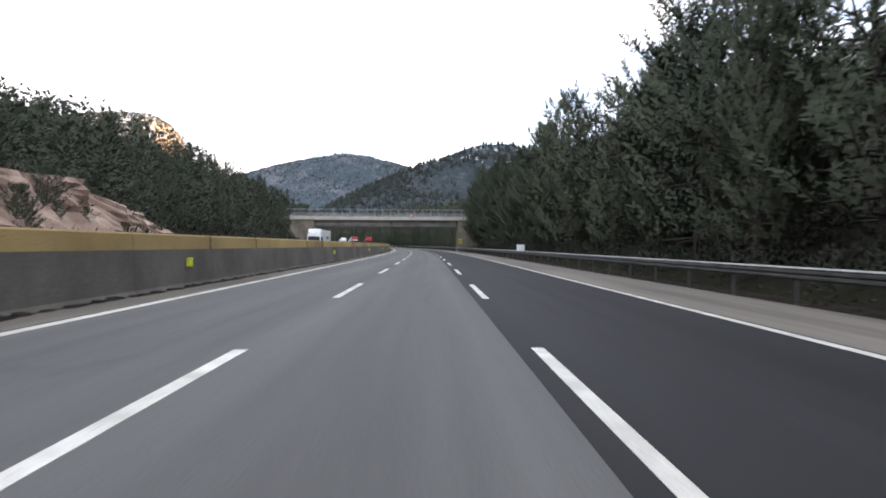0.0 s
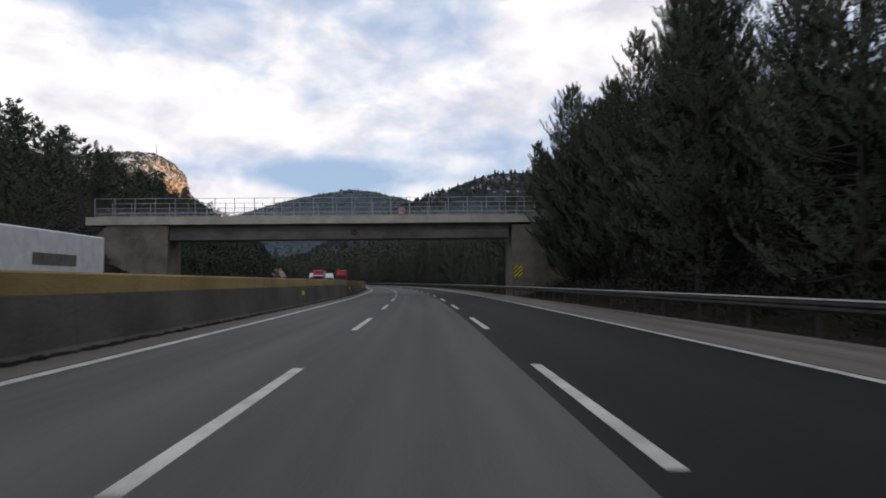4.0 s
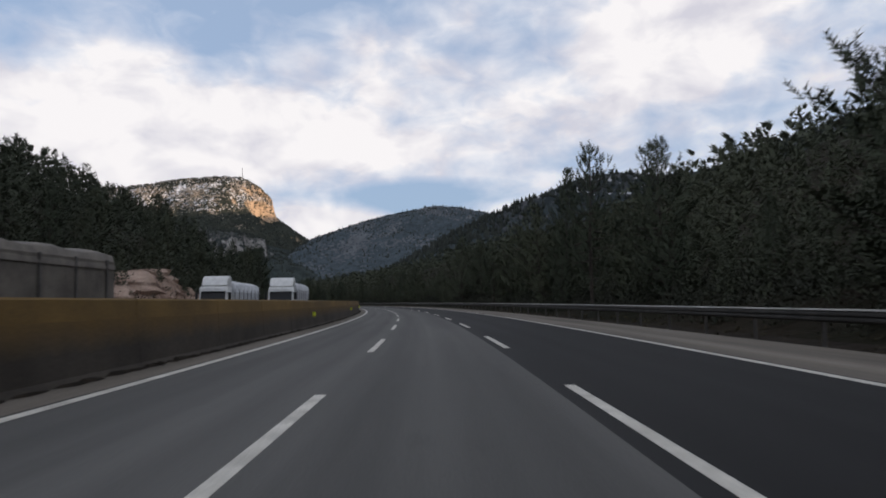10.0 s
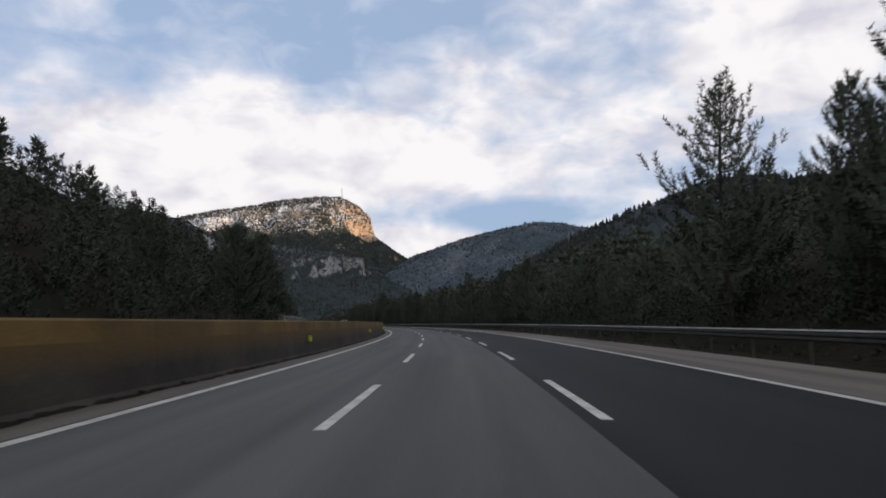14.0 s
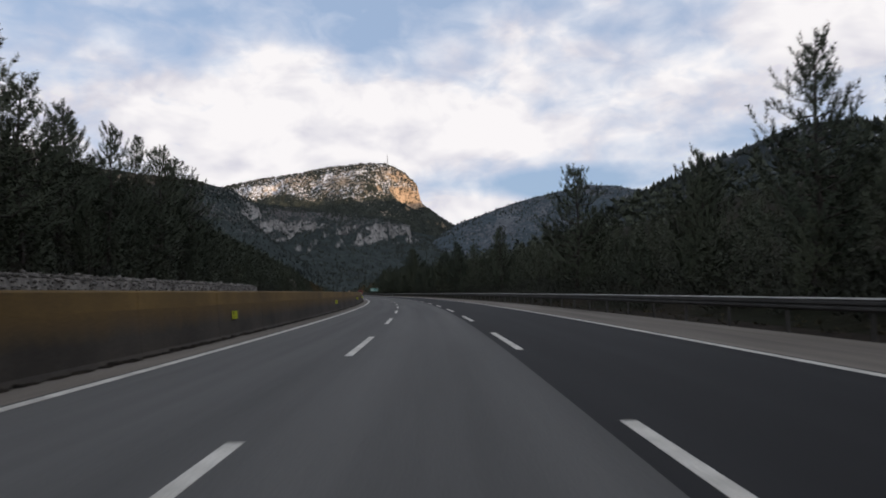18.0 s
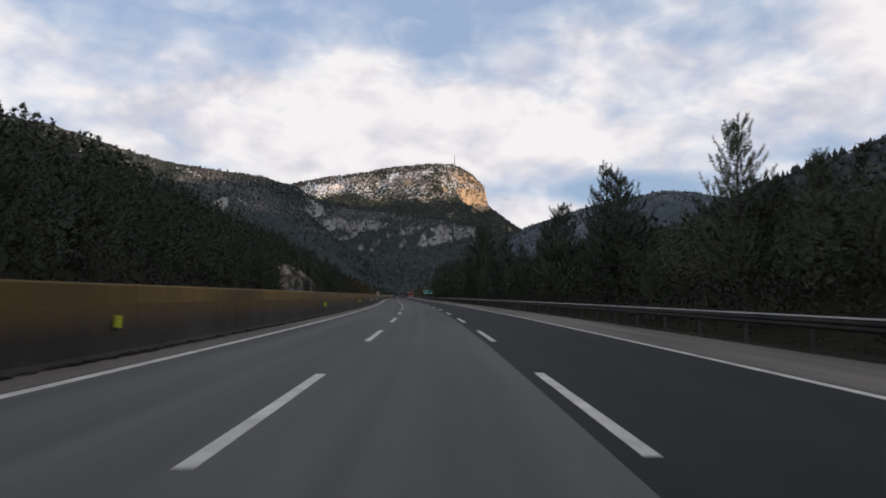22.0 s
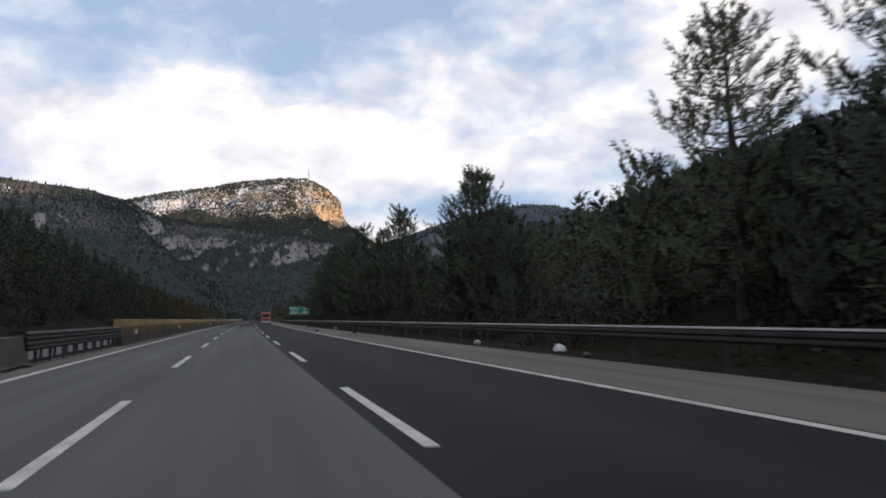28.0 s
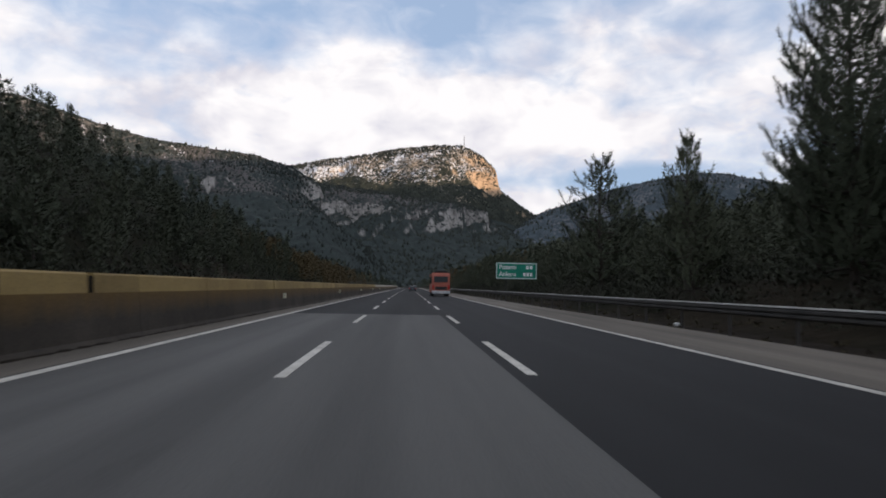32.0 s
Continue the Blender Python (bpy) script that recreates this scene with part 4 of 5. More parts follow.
CUT = ((58, 28.6, 5.6, 4), (64, 27.9, 5.0, 4), (71, 29.6, 7.0, 2), (738, 27.5, 8.0, 2), (744, 29.5, 10.0, 0), (749, 27.0, 6.0, 4), (754, 28.5, 8.5, 2), (760, 30.5, 10.5, 2), (766, 32.0, 11.5, 0), (772, 27.2, 3.6, 4), (784, 27.6, 5.0, 4), (797, 26.5, 4.6, 4), (801, 27, 5.4, 2), (819, 26.4, 4.8, 4), (838, 26.6, 4.4, 4), (846, 27.5, 6, 2))
SOLO = SOLO + MORE + THIRD + FOURTH + LEFT + CUT
for i, (s, o, top, kind) in enumerate(SOLO):
    put_pine(kind, s, o, top, i * 1.9)
rng = random.Random(5)
s = -6.0
while s < 1080:
    o = -rng.uniform(13.6, 20.0)
    if not 196 < s < 213:
        if s < 192:
            put_pine(rng.choice((6, 6, 5, 2)), s, o, rng.uniform(14.0, 17.2) if s < 116 else rng.uniform(13.5, 16.5) if s < 150 else rng.uniform(15.5, 20.5), rng.uniform(0, 6.28))
        else:
            put_pine(rng.choice((2, 4, 4, 1, 2)), s, o, height(s, o) + rng.uniform(3.0, 6.5), rng.uniform(0, 6.28))
    s += rng.uniform(3.0, 4.6) if s < 192 else rng.uniform(6.5, 10.0)
s = 10.0
while s < 1100:
    if not 185 < s < 220:
        o = rng.uniform(29.0, 38.0)
        put_pine(rng.choice((0, 2, 4, 1)), s, o, height(s, o) + rng.uniform(5.0, 9.5), rng.uniform(0, 6.28))
    s += rng.uniform(13.0, 19.0)


def template(seed, sprays, size, conical):
    """Sprays and their outward directions for one simple pine of height 1: small pointed sprays gathered in boughs."""
    rng = random.Random(seed)
    pts, outs = [], []
    boughs = max(8, sprays // 9)
    for b in range(boughs):
        w = (b + rng.random()) / boughs
        z = 0.08 + 0.88 * w
        a = b * 2.4 + rng.uniform(-0.5, 0.5)
        reach = (0.24 * (1 - w) ** (0.85 if conical else 0.6) + 0.012) * rng.uniform(0.6, 1.2)
        for _ in range(max(1, sprays // boughs)):
            f = rng.uniform(0.2, 1.0)
            c = Vector((math.cos(a) * reach * f, math.sin(a) * reach * f, z + 0.10 * reach * f + rng.uniform(-0.02, 0.02))) + Vector((rng.uniform(-1, 1), rng.uniform(-1, 1), rng.uniform(-1, 1))) * 0.03
            n = (Vector((math.cos(a), math.sin(a), 0)) * 0.8 + Vector((rng.uniform(-0.25, 0.25), rng.uniform(-0.25, 0.25), 0.6))).normalized()
            side = rng.uniform(-1.0, 1.0)
            d = Vector((math.cos(a) * 0.55 - math.sin(a) * side, math.sin(a) * 0.55 + math.cos(a) * side, rng.uniform(-0.3, 1.0) + 1.6 * max(0.0, w - 0.6))).normalized()
            k = d.cross(n).normalized() * size * rng.uniform(0.14, 0.24)
            pts += [c - k, c + k, c + d * size * rng.uniform(0.8, 1.4)]
            outs += [n, n, n]
    return np.array([tuple(q) for q in pts]), np.array([tuple(q) for q in outs])


# how tall the woods grow beside the road: the right bank carries only scrub past the bridge's first bend
RIGHT_GROWTH = ((-20, 1.0), (440, 1.0), (480, 0.52), (700, 0.50), (760, 0.85), (1150, 0.9))


def forest(name, count, s0, s1, o0, o1, seed, label, kinds, size, bias, material=None, growth=((0, 1.0), (1, 1.0))):
    """Pines too many to count, joined into one mesh."""
    rng = random.Random(seed)
    out, outs = [], []
    for _ in range(count):
        s = rng.uniform(s0, s1)
        o = o0 + (o1 - o0) * rng.random() ** bias
        if -14.5 < o < 28 or (180 < s < 222 and -30 < o < 40):
            continue
        z = height(s, o)
        p = place(s, o, z - 0.3)
        tall = rng.uniform(*size) * table(growth, s)
        a = rng.uniform(0, 6.28)
        wide = tall * rng.uniform(0.85, 1.25)
        t, n = kinds[rng.randrange(len(kinds))]
        v, m = np.empty_like(t), n.copy()
        v[:, 0] = p.x + wide * (t[:, 0] * math.cos(a) - t[:, 1] * math.sin(a))
        v[:, 1] = p.y + wide * (t[:, 0] * math.sin(a) + t[:, 1] * math.cos(a))
        v[:, 2] = p.z + tall * t[:, 2]
        m[:, 0] = n[:, 0] * math.cos(a) - n[:, 1] * math.sin(a)
        m[:, 1] = n[:, 0] * math.sin(a) + n[:, 1] * math.cos(a)
        out.append(v)
        outs.append(m)
    v = np.concatenate(out)
    n = len(v) // 3
    me = bpy.data.meshes.new(name)
    me.vertices.add(len(v))
    me.vertices.foreach_set("co", v.ravel())
    me.loops.add(len(v))
    me.loops.foreach_set("vertex_index", np.arange(len(v), dtype=np.int32))
    me.polygons.add(n)
    me.polygons.foreach_set("loop_start", np.arange(0, 3 * n, 3, dtype=np.int32))
    me.materials.append(material or M_FAR_TREE_HAZED)
    me.update()
    me.validate()
    soft_normals(me, np.concatenate(outs))
    tagged(new(name, me), label, "trees", kind="stuff")


NEAR_T = [template(k, 330, 0.062, k % 3 < 2) for k in range(5)]
FINE_T = [template(40 + k, 480, 0.046, k % 3 < 2) for k in range(4)]
FAR_T = [template(20 + k, 80, 0.125, k % 3 < 2) for k in range(4)]
forest("forest_edge_right", 1550, -20, 1080, -21, -62, 3, "dense dark pine wood above the right bank", FINE_T, (5.0, 9.5), 1.0, M_BANK_PINE_DARK, growth=RIGHT_GROWTH)
forest("forest_edge_left", 1400, -20, 1100, 30, 75, 4, "dense dark pine wood above the left bank", FINE_T, (6.0, 11.0), 1.0, M_BANK_PINE_DARK)
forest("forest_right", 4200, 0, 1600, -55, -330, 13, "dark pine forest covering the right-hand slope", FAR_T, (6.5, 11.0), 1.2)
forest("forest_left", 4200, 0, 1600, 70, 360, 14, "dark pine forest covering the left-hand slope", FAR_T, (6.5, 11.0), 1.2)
forest("young_pines_right", 1000, 206, 1120, -14.5, -24, 23, "thicket of young pines on the right bank", FINE_T, (2.6, 5.0), 1.0, M_BANK_PINE_DARK)
forest("young_pines_left", 700, 20, 1120, 28, 36, 24, "thicket of young pines on the left bank", NEAR_T, (2.6, 5.0), 1.0, M_BANK_PINE_DARK)
forest("autumn_woods_left", 220, 1045, 1220, 28.5, 60, 41, "russet leafless trees at the foot of the left bank", NEAR_T, (5.0, 9.0), 1.6, M_AUTUMN)
forest("autumn_woods_ahead", 260, 1120, 1420, -60, 45, 42, "russet leafless trees where the road bends away", NEAR_T, (5.0, 9.0), 1.0, M_AUTUMN)
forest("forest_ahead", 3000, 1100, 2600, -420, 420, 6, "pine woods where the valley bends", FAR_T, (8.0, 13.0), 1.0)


def undergrowth(name, count, s0, s1, o0, o1, seed, label, material, size, sprays, leaf):
    """Low bushes made of many thin pointed sprays."""
    rng = random.Random(seed)
    verts, faces, normals = [], [], []
    for _ in range(count):
        s, o = rng.uniform(s0, s1), rng.uniform(o0, o1)
        if 196 < s < 208 and o < 0:
            continue
        p = place(s, o, height(s, o) - 0.05)
        r = rng.uniform(*size)
        for _ in range(sprays):
            a, u = rng.uniform(0, 6.28), rng.uniform(0.05, 1.0)
            d = Vector((math.cos(a) * (1 - u * 0.6), math.sin(a) * (1 - u * 0.6), u * 0.9))
            c = p + d * r * rng.uniform(0.25, 0.9)
            e = (d + Vector((rng.uniform(-0.9, 0.9), rng.uniform(-0.9, 0.9), rng.uniform(0, 0.9)))).normalized() * rng.uniform(0.7, 1.2) * leaf
            n = (d + Vector((rng.uniform(-0.2, 0.2), rng.uniform(-0.2, 0.2), 0.35))).normalized()
            k = e.cross(n + Vector((rng.uniform(-0.3, 0.3), rng.uniform(-0.3, 0.3), 0))).normalized() * leaf * rng.uniform(0.10, 0.2)
            i0 = len(verts)
            verts.extend((c - k, c + k, c + e))
            normals.extend((n, n, n))
            faces.append((i0, i0 + 1, i0 + 2))
    tagged(mesh_object(name, verts, faces, material, normals=normals), label, "shrubs", kind="stuff")


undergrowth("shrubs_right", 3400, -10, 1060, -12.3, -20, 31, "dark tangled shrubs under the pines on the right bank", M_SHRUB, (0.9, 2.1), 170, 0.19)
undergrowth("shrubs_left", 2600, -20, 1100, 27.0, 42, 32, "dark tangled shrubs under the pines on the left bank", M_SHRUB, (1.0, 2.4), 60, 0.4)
undergrowth("verge_weeds", 2600, -20, 1060, -12.4, -10.3, 33, "dry brown weeds behind the guard rail", M_SCRUB, (0.08, 0.24), 18, 0.14)


# ---------------------------------------------------------------- cut slopes and stone wall on the far side
def cut_face(name, s0, s1, o0, tall, material, label, seed, lean=0.55):
    """A bare cut in the hillside: broken ledges that lean back."""
    rows, step = 14, 1.1
    n = int((s1 - s0) / step)
    verts, faces = [], []
    for i in range(n + 1):
        s = s0 + (s1 - s0) * i / n
        e = math.sin(math.pi * i / n) ** 0.45 if 0 < i < n else 0.0
        h = tall * e * (0.8 + 0.4 * noise.noise(Vector((s * 0.05, seed, 0))))
        for j in range(rows + 1):
            w = j / rows
            z = h * w
            o = o0 + lean * z + 1.3 * noise.fractal(Vector((s * 0.22, z * 0.35, seed)), 0.7, 2.0, 4) + (2.5 * (1 - e))
            o += 0.35 * (z * 1.3 - math.floor(z * 1.3))
            verts.append(place(s, o, z - 0.3))
        verts.append(place(s, o0 + lean * h + 7.0, max(h - 1.5, height(s, o0 + lean * h + 7.0) - 1.0)))
    c = rows + 2
    for i in range(n):
        for j in range(c - 1):
            a = i * c + j
            faces.append((a + c, a + c + 1, a + 1, a))
    tagged(mesh_object(name, verts, faces, material), label, "rock", kind="structure")


cut_face("earth_cut", 18, 100, 26.0, 8.6, M_EARTH, "bare red-brown earth cut above the opposite carriageway", 1.0)
cut_face("earth_cut", 322, 402, 26.0, 5.8, M_EARTH, "crumbling red-brown earth cut with scrub", 5.0)
cut_face("rock_cut", 762, 852, 26.0, 10.0, M_ROCK, "pale broken rock cut beside the opposite carriageway", 9.0, 0.45)


def cut_boulders():
    """Pale boulders and rubble lying on the rock cut."""
    rng = random.Random(77)
    bm = bmesh.new()
    for _ in range(150):
        s = rng.uniform(762, 846)
        z = rng.uniform(0.5, 7.5) * math.sin(math.pi * (s - 756) / 98)
        r = rng.uniform(0.15, 0.5)
        m = frame_at(s, 25.9 + 0.45 * z, z - 0.2) @ Matrix.LocRotScale(None, Euler((rng.uniform(0, 3), rng.uniform(0, 3), 0)), (r * 1.4, r, r * 0.8))
        g = bmesh.ops.create_icosphere(bm, subdivisions=1, radius=1.0)
        for v in g["verts"]:
            v.co *= 1 + 0.4 * noise.noise(v.co * 1.4 + Vector((s, 0, 0)))
        bmesh.ops.transform(bm, matrix=m, verts=g["verts"])
    tagged(part("boulders", bm, M_STONE), "pale boulders lying on the bare rock cut", "rocks", kind="stuff")


cut_boulders()


def stone_wall():
    w = thing("stone_wall", "low rubble masonry wall along the opposite carriageway", "wall")
    rng = random.Random(8)
    sweep("wall_core", [(24.6, -0.1), (24.6, 2.75), (25.6, 2.75), (25.6, -0.1)], 526, 622, 4, M_STONE, w)
    kinds = []
    for k in range(6):
        bm = bmesh.new()
        bmesh.ops.create_icosphere(bm, subdivisions=1, radius=1.0)
        for v in bm.verts:
            v.co *= 1 + 0.35 * noise.noise(v.co * 1.3 + Vector((k * 7, 0, 0)))
        me = bpy.data.meshes.new("stone")
        bm.to_mesh(me)
        bm.free()
        me.materials.append(M_STONE)
        kinds.append(me)
    for i in range(295):
        s = 526 + 96 * rng.random()
        r = rng.uniform(0.08, 0.17) if i % 4 else rng.uniform(0.18, 0.28)
        p = new("stone", kinds[i % 6])
        p.parent = w
        o = 24.55 + 1.2 * rng.random() ** 2
        z = 2.75 + r * 0.2 + 0.35 * (o - 24.6) if o > 24.75 else rng.uniform(1.9, 2.75)
        p.matrix_world = frame_at(s, o, z) @ Matrix.LocRotScale(None, Euler((rng.uniform(-0.5, 0.5), rng.uniform(-0.5, 0.5), rng.uniform(0, 3))), (r * 1.5, r, r * 0.6))
    # the smaller rubble between them
    forms = [np.array([tuple(v.co) for v in me.vertices]) for me in kinds]
    tris = np.array([tuple(p.vertices) for p in kinds[0].polygons])
    verts, faces = [], []
    for i in range(2600):
        s = 526 + 96 * rng.random()
        r = rng.uniform(0.05, 0.13)
        o = 24.55 + 1.1 * rng.random() ** 2
        z = 2.75 + 0.25 * (o - 24.6) + rng.uniform(0.0, 0.12) if o > 24.75 else rng.uniform(1.3, 2.8)
        m = frame_at(s, o, z) @ Matrix.Rotation(rng.uniform(0, 3), 4, "Z") @ Matrix.Diagonal((r * 1.5, r, r * 0.8, 1))
        form = forms[i % 6] @ np.array(m.to_3x3()).T + np.array(m.translation)
        faces.append(tris + i * len(form))
        verts.append(form)
    tagged(mesh_object("rubble", np.concatenate(verts).tolist(), np.concatenate(faces).tolist(), M_STONE, w), kind="stuff")


stone_wall()


# ---------------------------------------------------------------- vehicles
def plain(name, color, rough=0.5, metal=0.0, coat=0.0, vary=0.08):
    c2 = tuple(min(1.0, v * (1 + vary * 2)) for v in color)
    m = surface(name, tuple(v * (1 - vary) for v in color), c2, 1.5, 30, rough, metal, 0.03, 0.002)
    m.node_tree.nodes["Principled BSDF"].inputs["Coat Weight"].default_value = coat
    return m


M_RED = plain("red_vehicle_paint", (0.27, 0.006, 0.013), 0.45, 0, 0.0)
M_WHITE = plain("white_vehicle_paint", (0.66, 0.66, 0.64), 0.4, 0, 0.4)
M_COACH = plain("faded_red_coach_paint", (0.36, 0.105, 0.070), 0.55, 0, 0.1)
M_TARP = plain("grey_tarpaulin", (0.125, 0.110, 0.092), 0.8, 0, 0, 0.2)
M_TARP_PALE = plain("pale_tarpaulin", (0.42, 0.43, 0.44), 0.7, 0, 0, 0.15)
M_BLACK = plain("black_plastic", (0.02, 0.02, 0.021), 0.55)
M_TYRE = plain("tyre_rubber", (0.022, 0.022, 0.022), 0.9)
M_RIM = plain("wheel_rim", (0.32, 0.32, 0.33), 0.45, 0.6)
M_GLASS = plain("dark_vehicle_glass", (0.018, 0.020, 0.022), 0.16, 0, 0.0)
M_GLASS.node_tree.nodes["Principled BSDF"].inputs["Specular IOR Level"].default_value = 0.22
M_LAMP = plain("lamp_lens", (0.7, 0.7, 0.66), 0.15)
M_TAIL = plain("red_tail_lamp", (0.45, 0.02, 0.02), 0.25)
M_CARPAINT = plain("dark_blue_grey_car_paint", (0.035, 0.04, 0.05), 0.3, 0.3, 0.6)


def profile(pts, x0, x1, bevel=0.05):
    """A side outline of (y, z) points carried across from x0 to x1."""
    bm = bmesh.new()
    n = len(pts)
    vs = [bm.verts.new((x, y, z)) for x in (x0, x1) for y, z in pts]
    bm.faces.new(vs[:n])
    bm.faces.new(vs[n:][::-1])
    for k in range(n):
        bm.faces.new((vs[k], vs[n + k], vs[n + (k + 1) % n], vs[(k + 1) % n]))
    bmesh.ops.recalc_face_normals(bm, faces=bm.faces)
    if bevel:
        bmesh.ops.bevel(bm, geom=list(bm.edges), offset=bevel, segments=2, affect="EDGES")
    return bm


def wheel(parent, x, y, r, w):
    bm = bmesh.new()
    cyl(bm, (x - w / 2, y, r), (x + w / 2, y, r), r, r, 20)
    bmesh.ops.bevel(bm, geom=[e for e in bm.edges if e.calc_length() < r * 0.5], offset=0.03, segments=1, affect="EDGES")
    t = part("wheel", bm, M_TYRE, parent, "black rubber tyre")
    bm = bmesh.new()
    sx = 1 if x > 0 else -1
    cyl(bm, (x + sx * (w / 2 - 0.02), y, r), (x + sx * (w / 2 + 0.012), y, r), r * 0.58, r * 0.5, 16)
    part("rim", bm, M_RIM, t)


def lorry(label, m, paint, cargo, length, body_mat, group):
    """An articulated lorry; its front bumper at y = 0, facing +y."""
    v = thing("lorry", label, "lorry", group, m)
    part("cab", profile([(0.0, 0.45), (0.02, 1.25), (-0.10, 1.55), (-0.38, 2.62), (-0.62, 3.02), (-2.2, 3.08), (-2.2, 0.95), (-1.9, 0.6)], -1.25, 1.25, 0.07), paint, v)
    part("roof_deflector", profile([(-0.62, 3.05), (-0.9, 3.42), (-1.2, 3.86), (-1.5, 3.96), (-2.45, 4.0), (-2.45, 3.05)], -1.16, 1.16, 0.09), paint, v)
    bm = profile([(-0.075, 1.62), (-0.345, 2.56), (-0.375, 2.56), (-0.105, 1.62)], -1.08, 1.08, 0.0)
    bmesh.ops.transform(bm, matrix=Matrix.Translation((0, 0.035, 0)), verts=bm.verts)
    part("windscreen", bm, M_GLASS, v)
    part("sun_visor", profile([(0.06, 2.60), (0.02, 2.86), (-0.05, 2.86), (-0.30, 2.62)], -1.16, 1.16, 0.02), paint if cargo != "box_red" else M_WHITE, v, "sun visor over the windscreen")
    part("grille", boxed(-0.95, 0.95, 0.0, 0.045, 0.85, 1.32, 0.02), M_BLACK, v)
    part("bumper", boxed(-1.25, 1.25, -0.35, 0.10, 0.32, 0.80, 0.06), paint, v)
    part("marking_bar", boxed(-0.75, 0.75, 0.03, 0.05, 1.40, 1.50, 0.0), M_BLACK if paint is M_WHITE else M_WHITE, v)
    part("windscreen_surround", profile([(-0.055, 1.56), (-0.07, 1.62), (-0.085, 1.62), (-0.09, 1.54)], -1.15, 1.15, 0.0), M_BLACK, v, "black scuttle under the windscreen")
    for x in (-0.55, 0.15):
        bm = bmesh.new()
        cyl(bm, (x, 0.0, 1.60), (x + 0.5, -0.03, 1.78), 0.014, 0.010, 5)
        part("wiper", bm, M_BLACK, v)
    for z in (0.95, 1.07, 1.19):
        part("grille_bar", boxed(-0.93, 0.93, 0.046, 0.062, z - 0.02, z + 0.02, 0.0), paint, v)
    for x in (-0.9, -0.45, 0.0, 0.45, 0.9):
        part("marker_lamp", boxed(x - 0.06, x + 0.06, -0.70, -0.60, 3.06, 3.12, 0.01), M_LAMP, v)
    for x in (-1, 1):
        part("cab_step", boxed(min(x * 1.0, x * 1.27), max(x * 1.0, x * 1.27), -0.62, -0.30, 0.42, 0.50, 0.01), M_BLACK, v)
        part("door_seam", boxed(min(x * 1.249, x * 1.256), max(x * 1.249, x * 1.256), -1.62, -1.60, 0.95, 2.75, 0.0), M_BLACK, v)
        part("mudguard", boxed(min(x * 0.86, x * 1.27), max(x * 0.86, x * 1.27), -1.75, -0.58, 1.04, 1.12, 0.02), M_BLACK, v)
        part("headlight", boxed(min(x * 0.78, x * 1.15), max(x * 0.78, x * 1.15), 0.08, 0.125, 0.50, 0.70, 0.02), M_LAMP, v)
        part("side_window", boxed(min(x * 1.245, x * 1.262), max(x * 1.245, x * 1.262), -1.35, -0.55, 1.75, 2.45, 0.005), M_GLASS, v)
        a = part("mirror", boxed(min(x * 1.36, x * 1.58), max(x * 1.36, x * 1.58), -0.32, -0.14, 1.75, 2.45, 0.04), M_BLACK, v)
        part("mirror_arm", boxed(min(x * 1.2, x * 1.42), max(x * 1.2, x * 1.42), -0.28, -0.2, 2.38, 2.44, 0.01), M_BLACK, a)
        for y in (-1.15, -4.4):
            wheel(v, x * 1.05, y, 0.51, 0.32)
        for y in (-length + 4.6, -length + 3.3, -length + 2.0):
            wheel(v, x * 1.05, y, 0.51, 0.36)
        part("side_guard", boxed(min(x * 1.18, x * 1.22), max(x * 1.18, x * 1.22), -length + 5.6, -6.2, 0.45, 0.85, 0.01), M_STEEL, v)
    part("chassis", boxed(-0.45, 0.45, -length + 0.2, -1.2, 0.72, 1.05, 0.02), M_BLACK, v)
    y0, y1 = -length, -2.75
    if cargo == "tilt":        # high-sided body with a loose sheet over hoops
        side = part("trailer_body", boxed(-1.26, 1.26, y0, y1, 1.05, 2.75, 0.03), body_mat, v)
        for i in range(7):
            y = y0 + 0.6 + (y1 - y0 - 1.2) * i / 6
            for x in (-1.285, 1.285):
                part("stake", boxed(x - 0.02, x + 0.02, y - 0.06, y + 0.06, 1.05, 2.75, 0.005), M_STEEL_DARK, side)
        bm = bmesh.new()
        n, c = 16, 9
        hoop = 0.35 if body_mat is M_TARP else 0.85
        rows = []
        for i in range(n + 1):
            y = y0 + (y1 - y0) * i / n
            sag = 0.12 * math.sin(i * 1.9) + 0.06 * math.sin(i * 4.3)
            rows.append([bm.verts.new((1.29 * math.cos(math.pi * k / (c - 1)) if 0 < k < c - 1 else (1.30 if k == 0 else -1.30), y, 2.72 - (0.25 if k in (0, c - 1) else 0) + (hoop + sag) * math.sin(math.pi * k / (c - 1)) ** 0.6)) for k in range(c)])
        for i in range(n):
            for k in range(c - 1):
                bm.faces.new((rows[i][k], rows[i][k + 1], rows[i + 1][k + 1], rows[i + 1][k]))
        bm.faces.new(rows[0])
        bm.faces.new(rows[-1][::-1])
        part("tarpaulin", bm, M_TARP if body_mat is M_TARP else M_TARP_PALE, v, "loose sheet lashed over the load", smooth=True)
    else:
        body = part("trailer_body", boxed(-1.27, 1.27, y0, y1, 1.08, 3.86, 0.05), body_mat, v)
        for x in (-1.278, 1.278):
            part("side_rail", boxed(x - 0.015, x + 0.015, y0, y1, 1.06, 1.2, 0.0), M_STEEL, body)
            part("marking_bar", boxed(x - 0.012, x + 0.012, y0 + 3.5, y0 + 8.0, 2.1, 2.7, 0.0), M_TARP, body, "faded lettering band that cannot be read")
        part("cooling_unit", boxed(-0.9, 0.9, y1, y1 + 0.42, 2.35, 3.55, 0.06), M_WHITE, v)
    return v


def oncoming(s, o):
    return frame_at(s, o + 1.25, 0.0, math.pi)


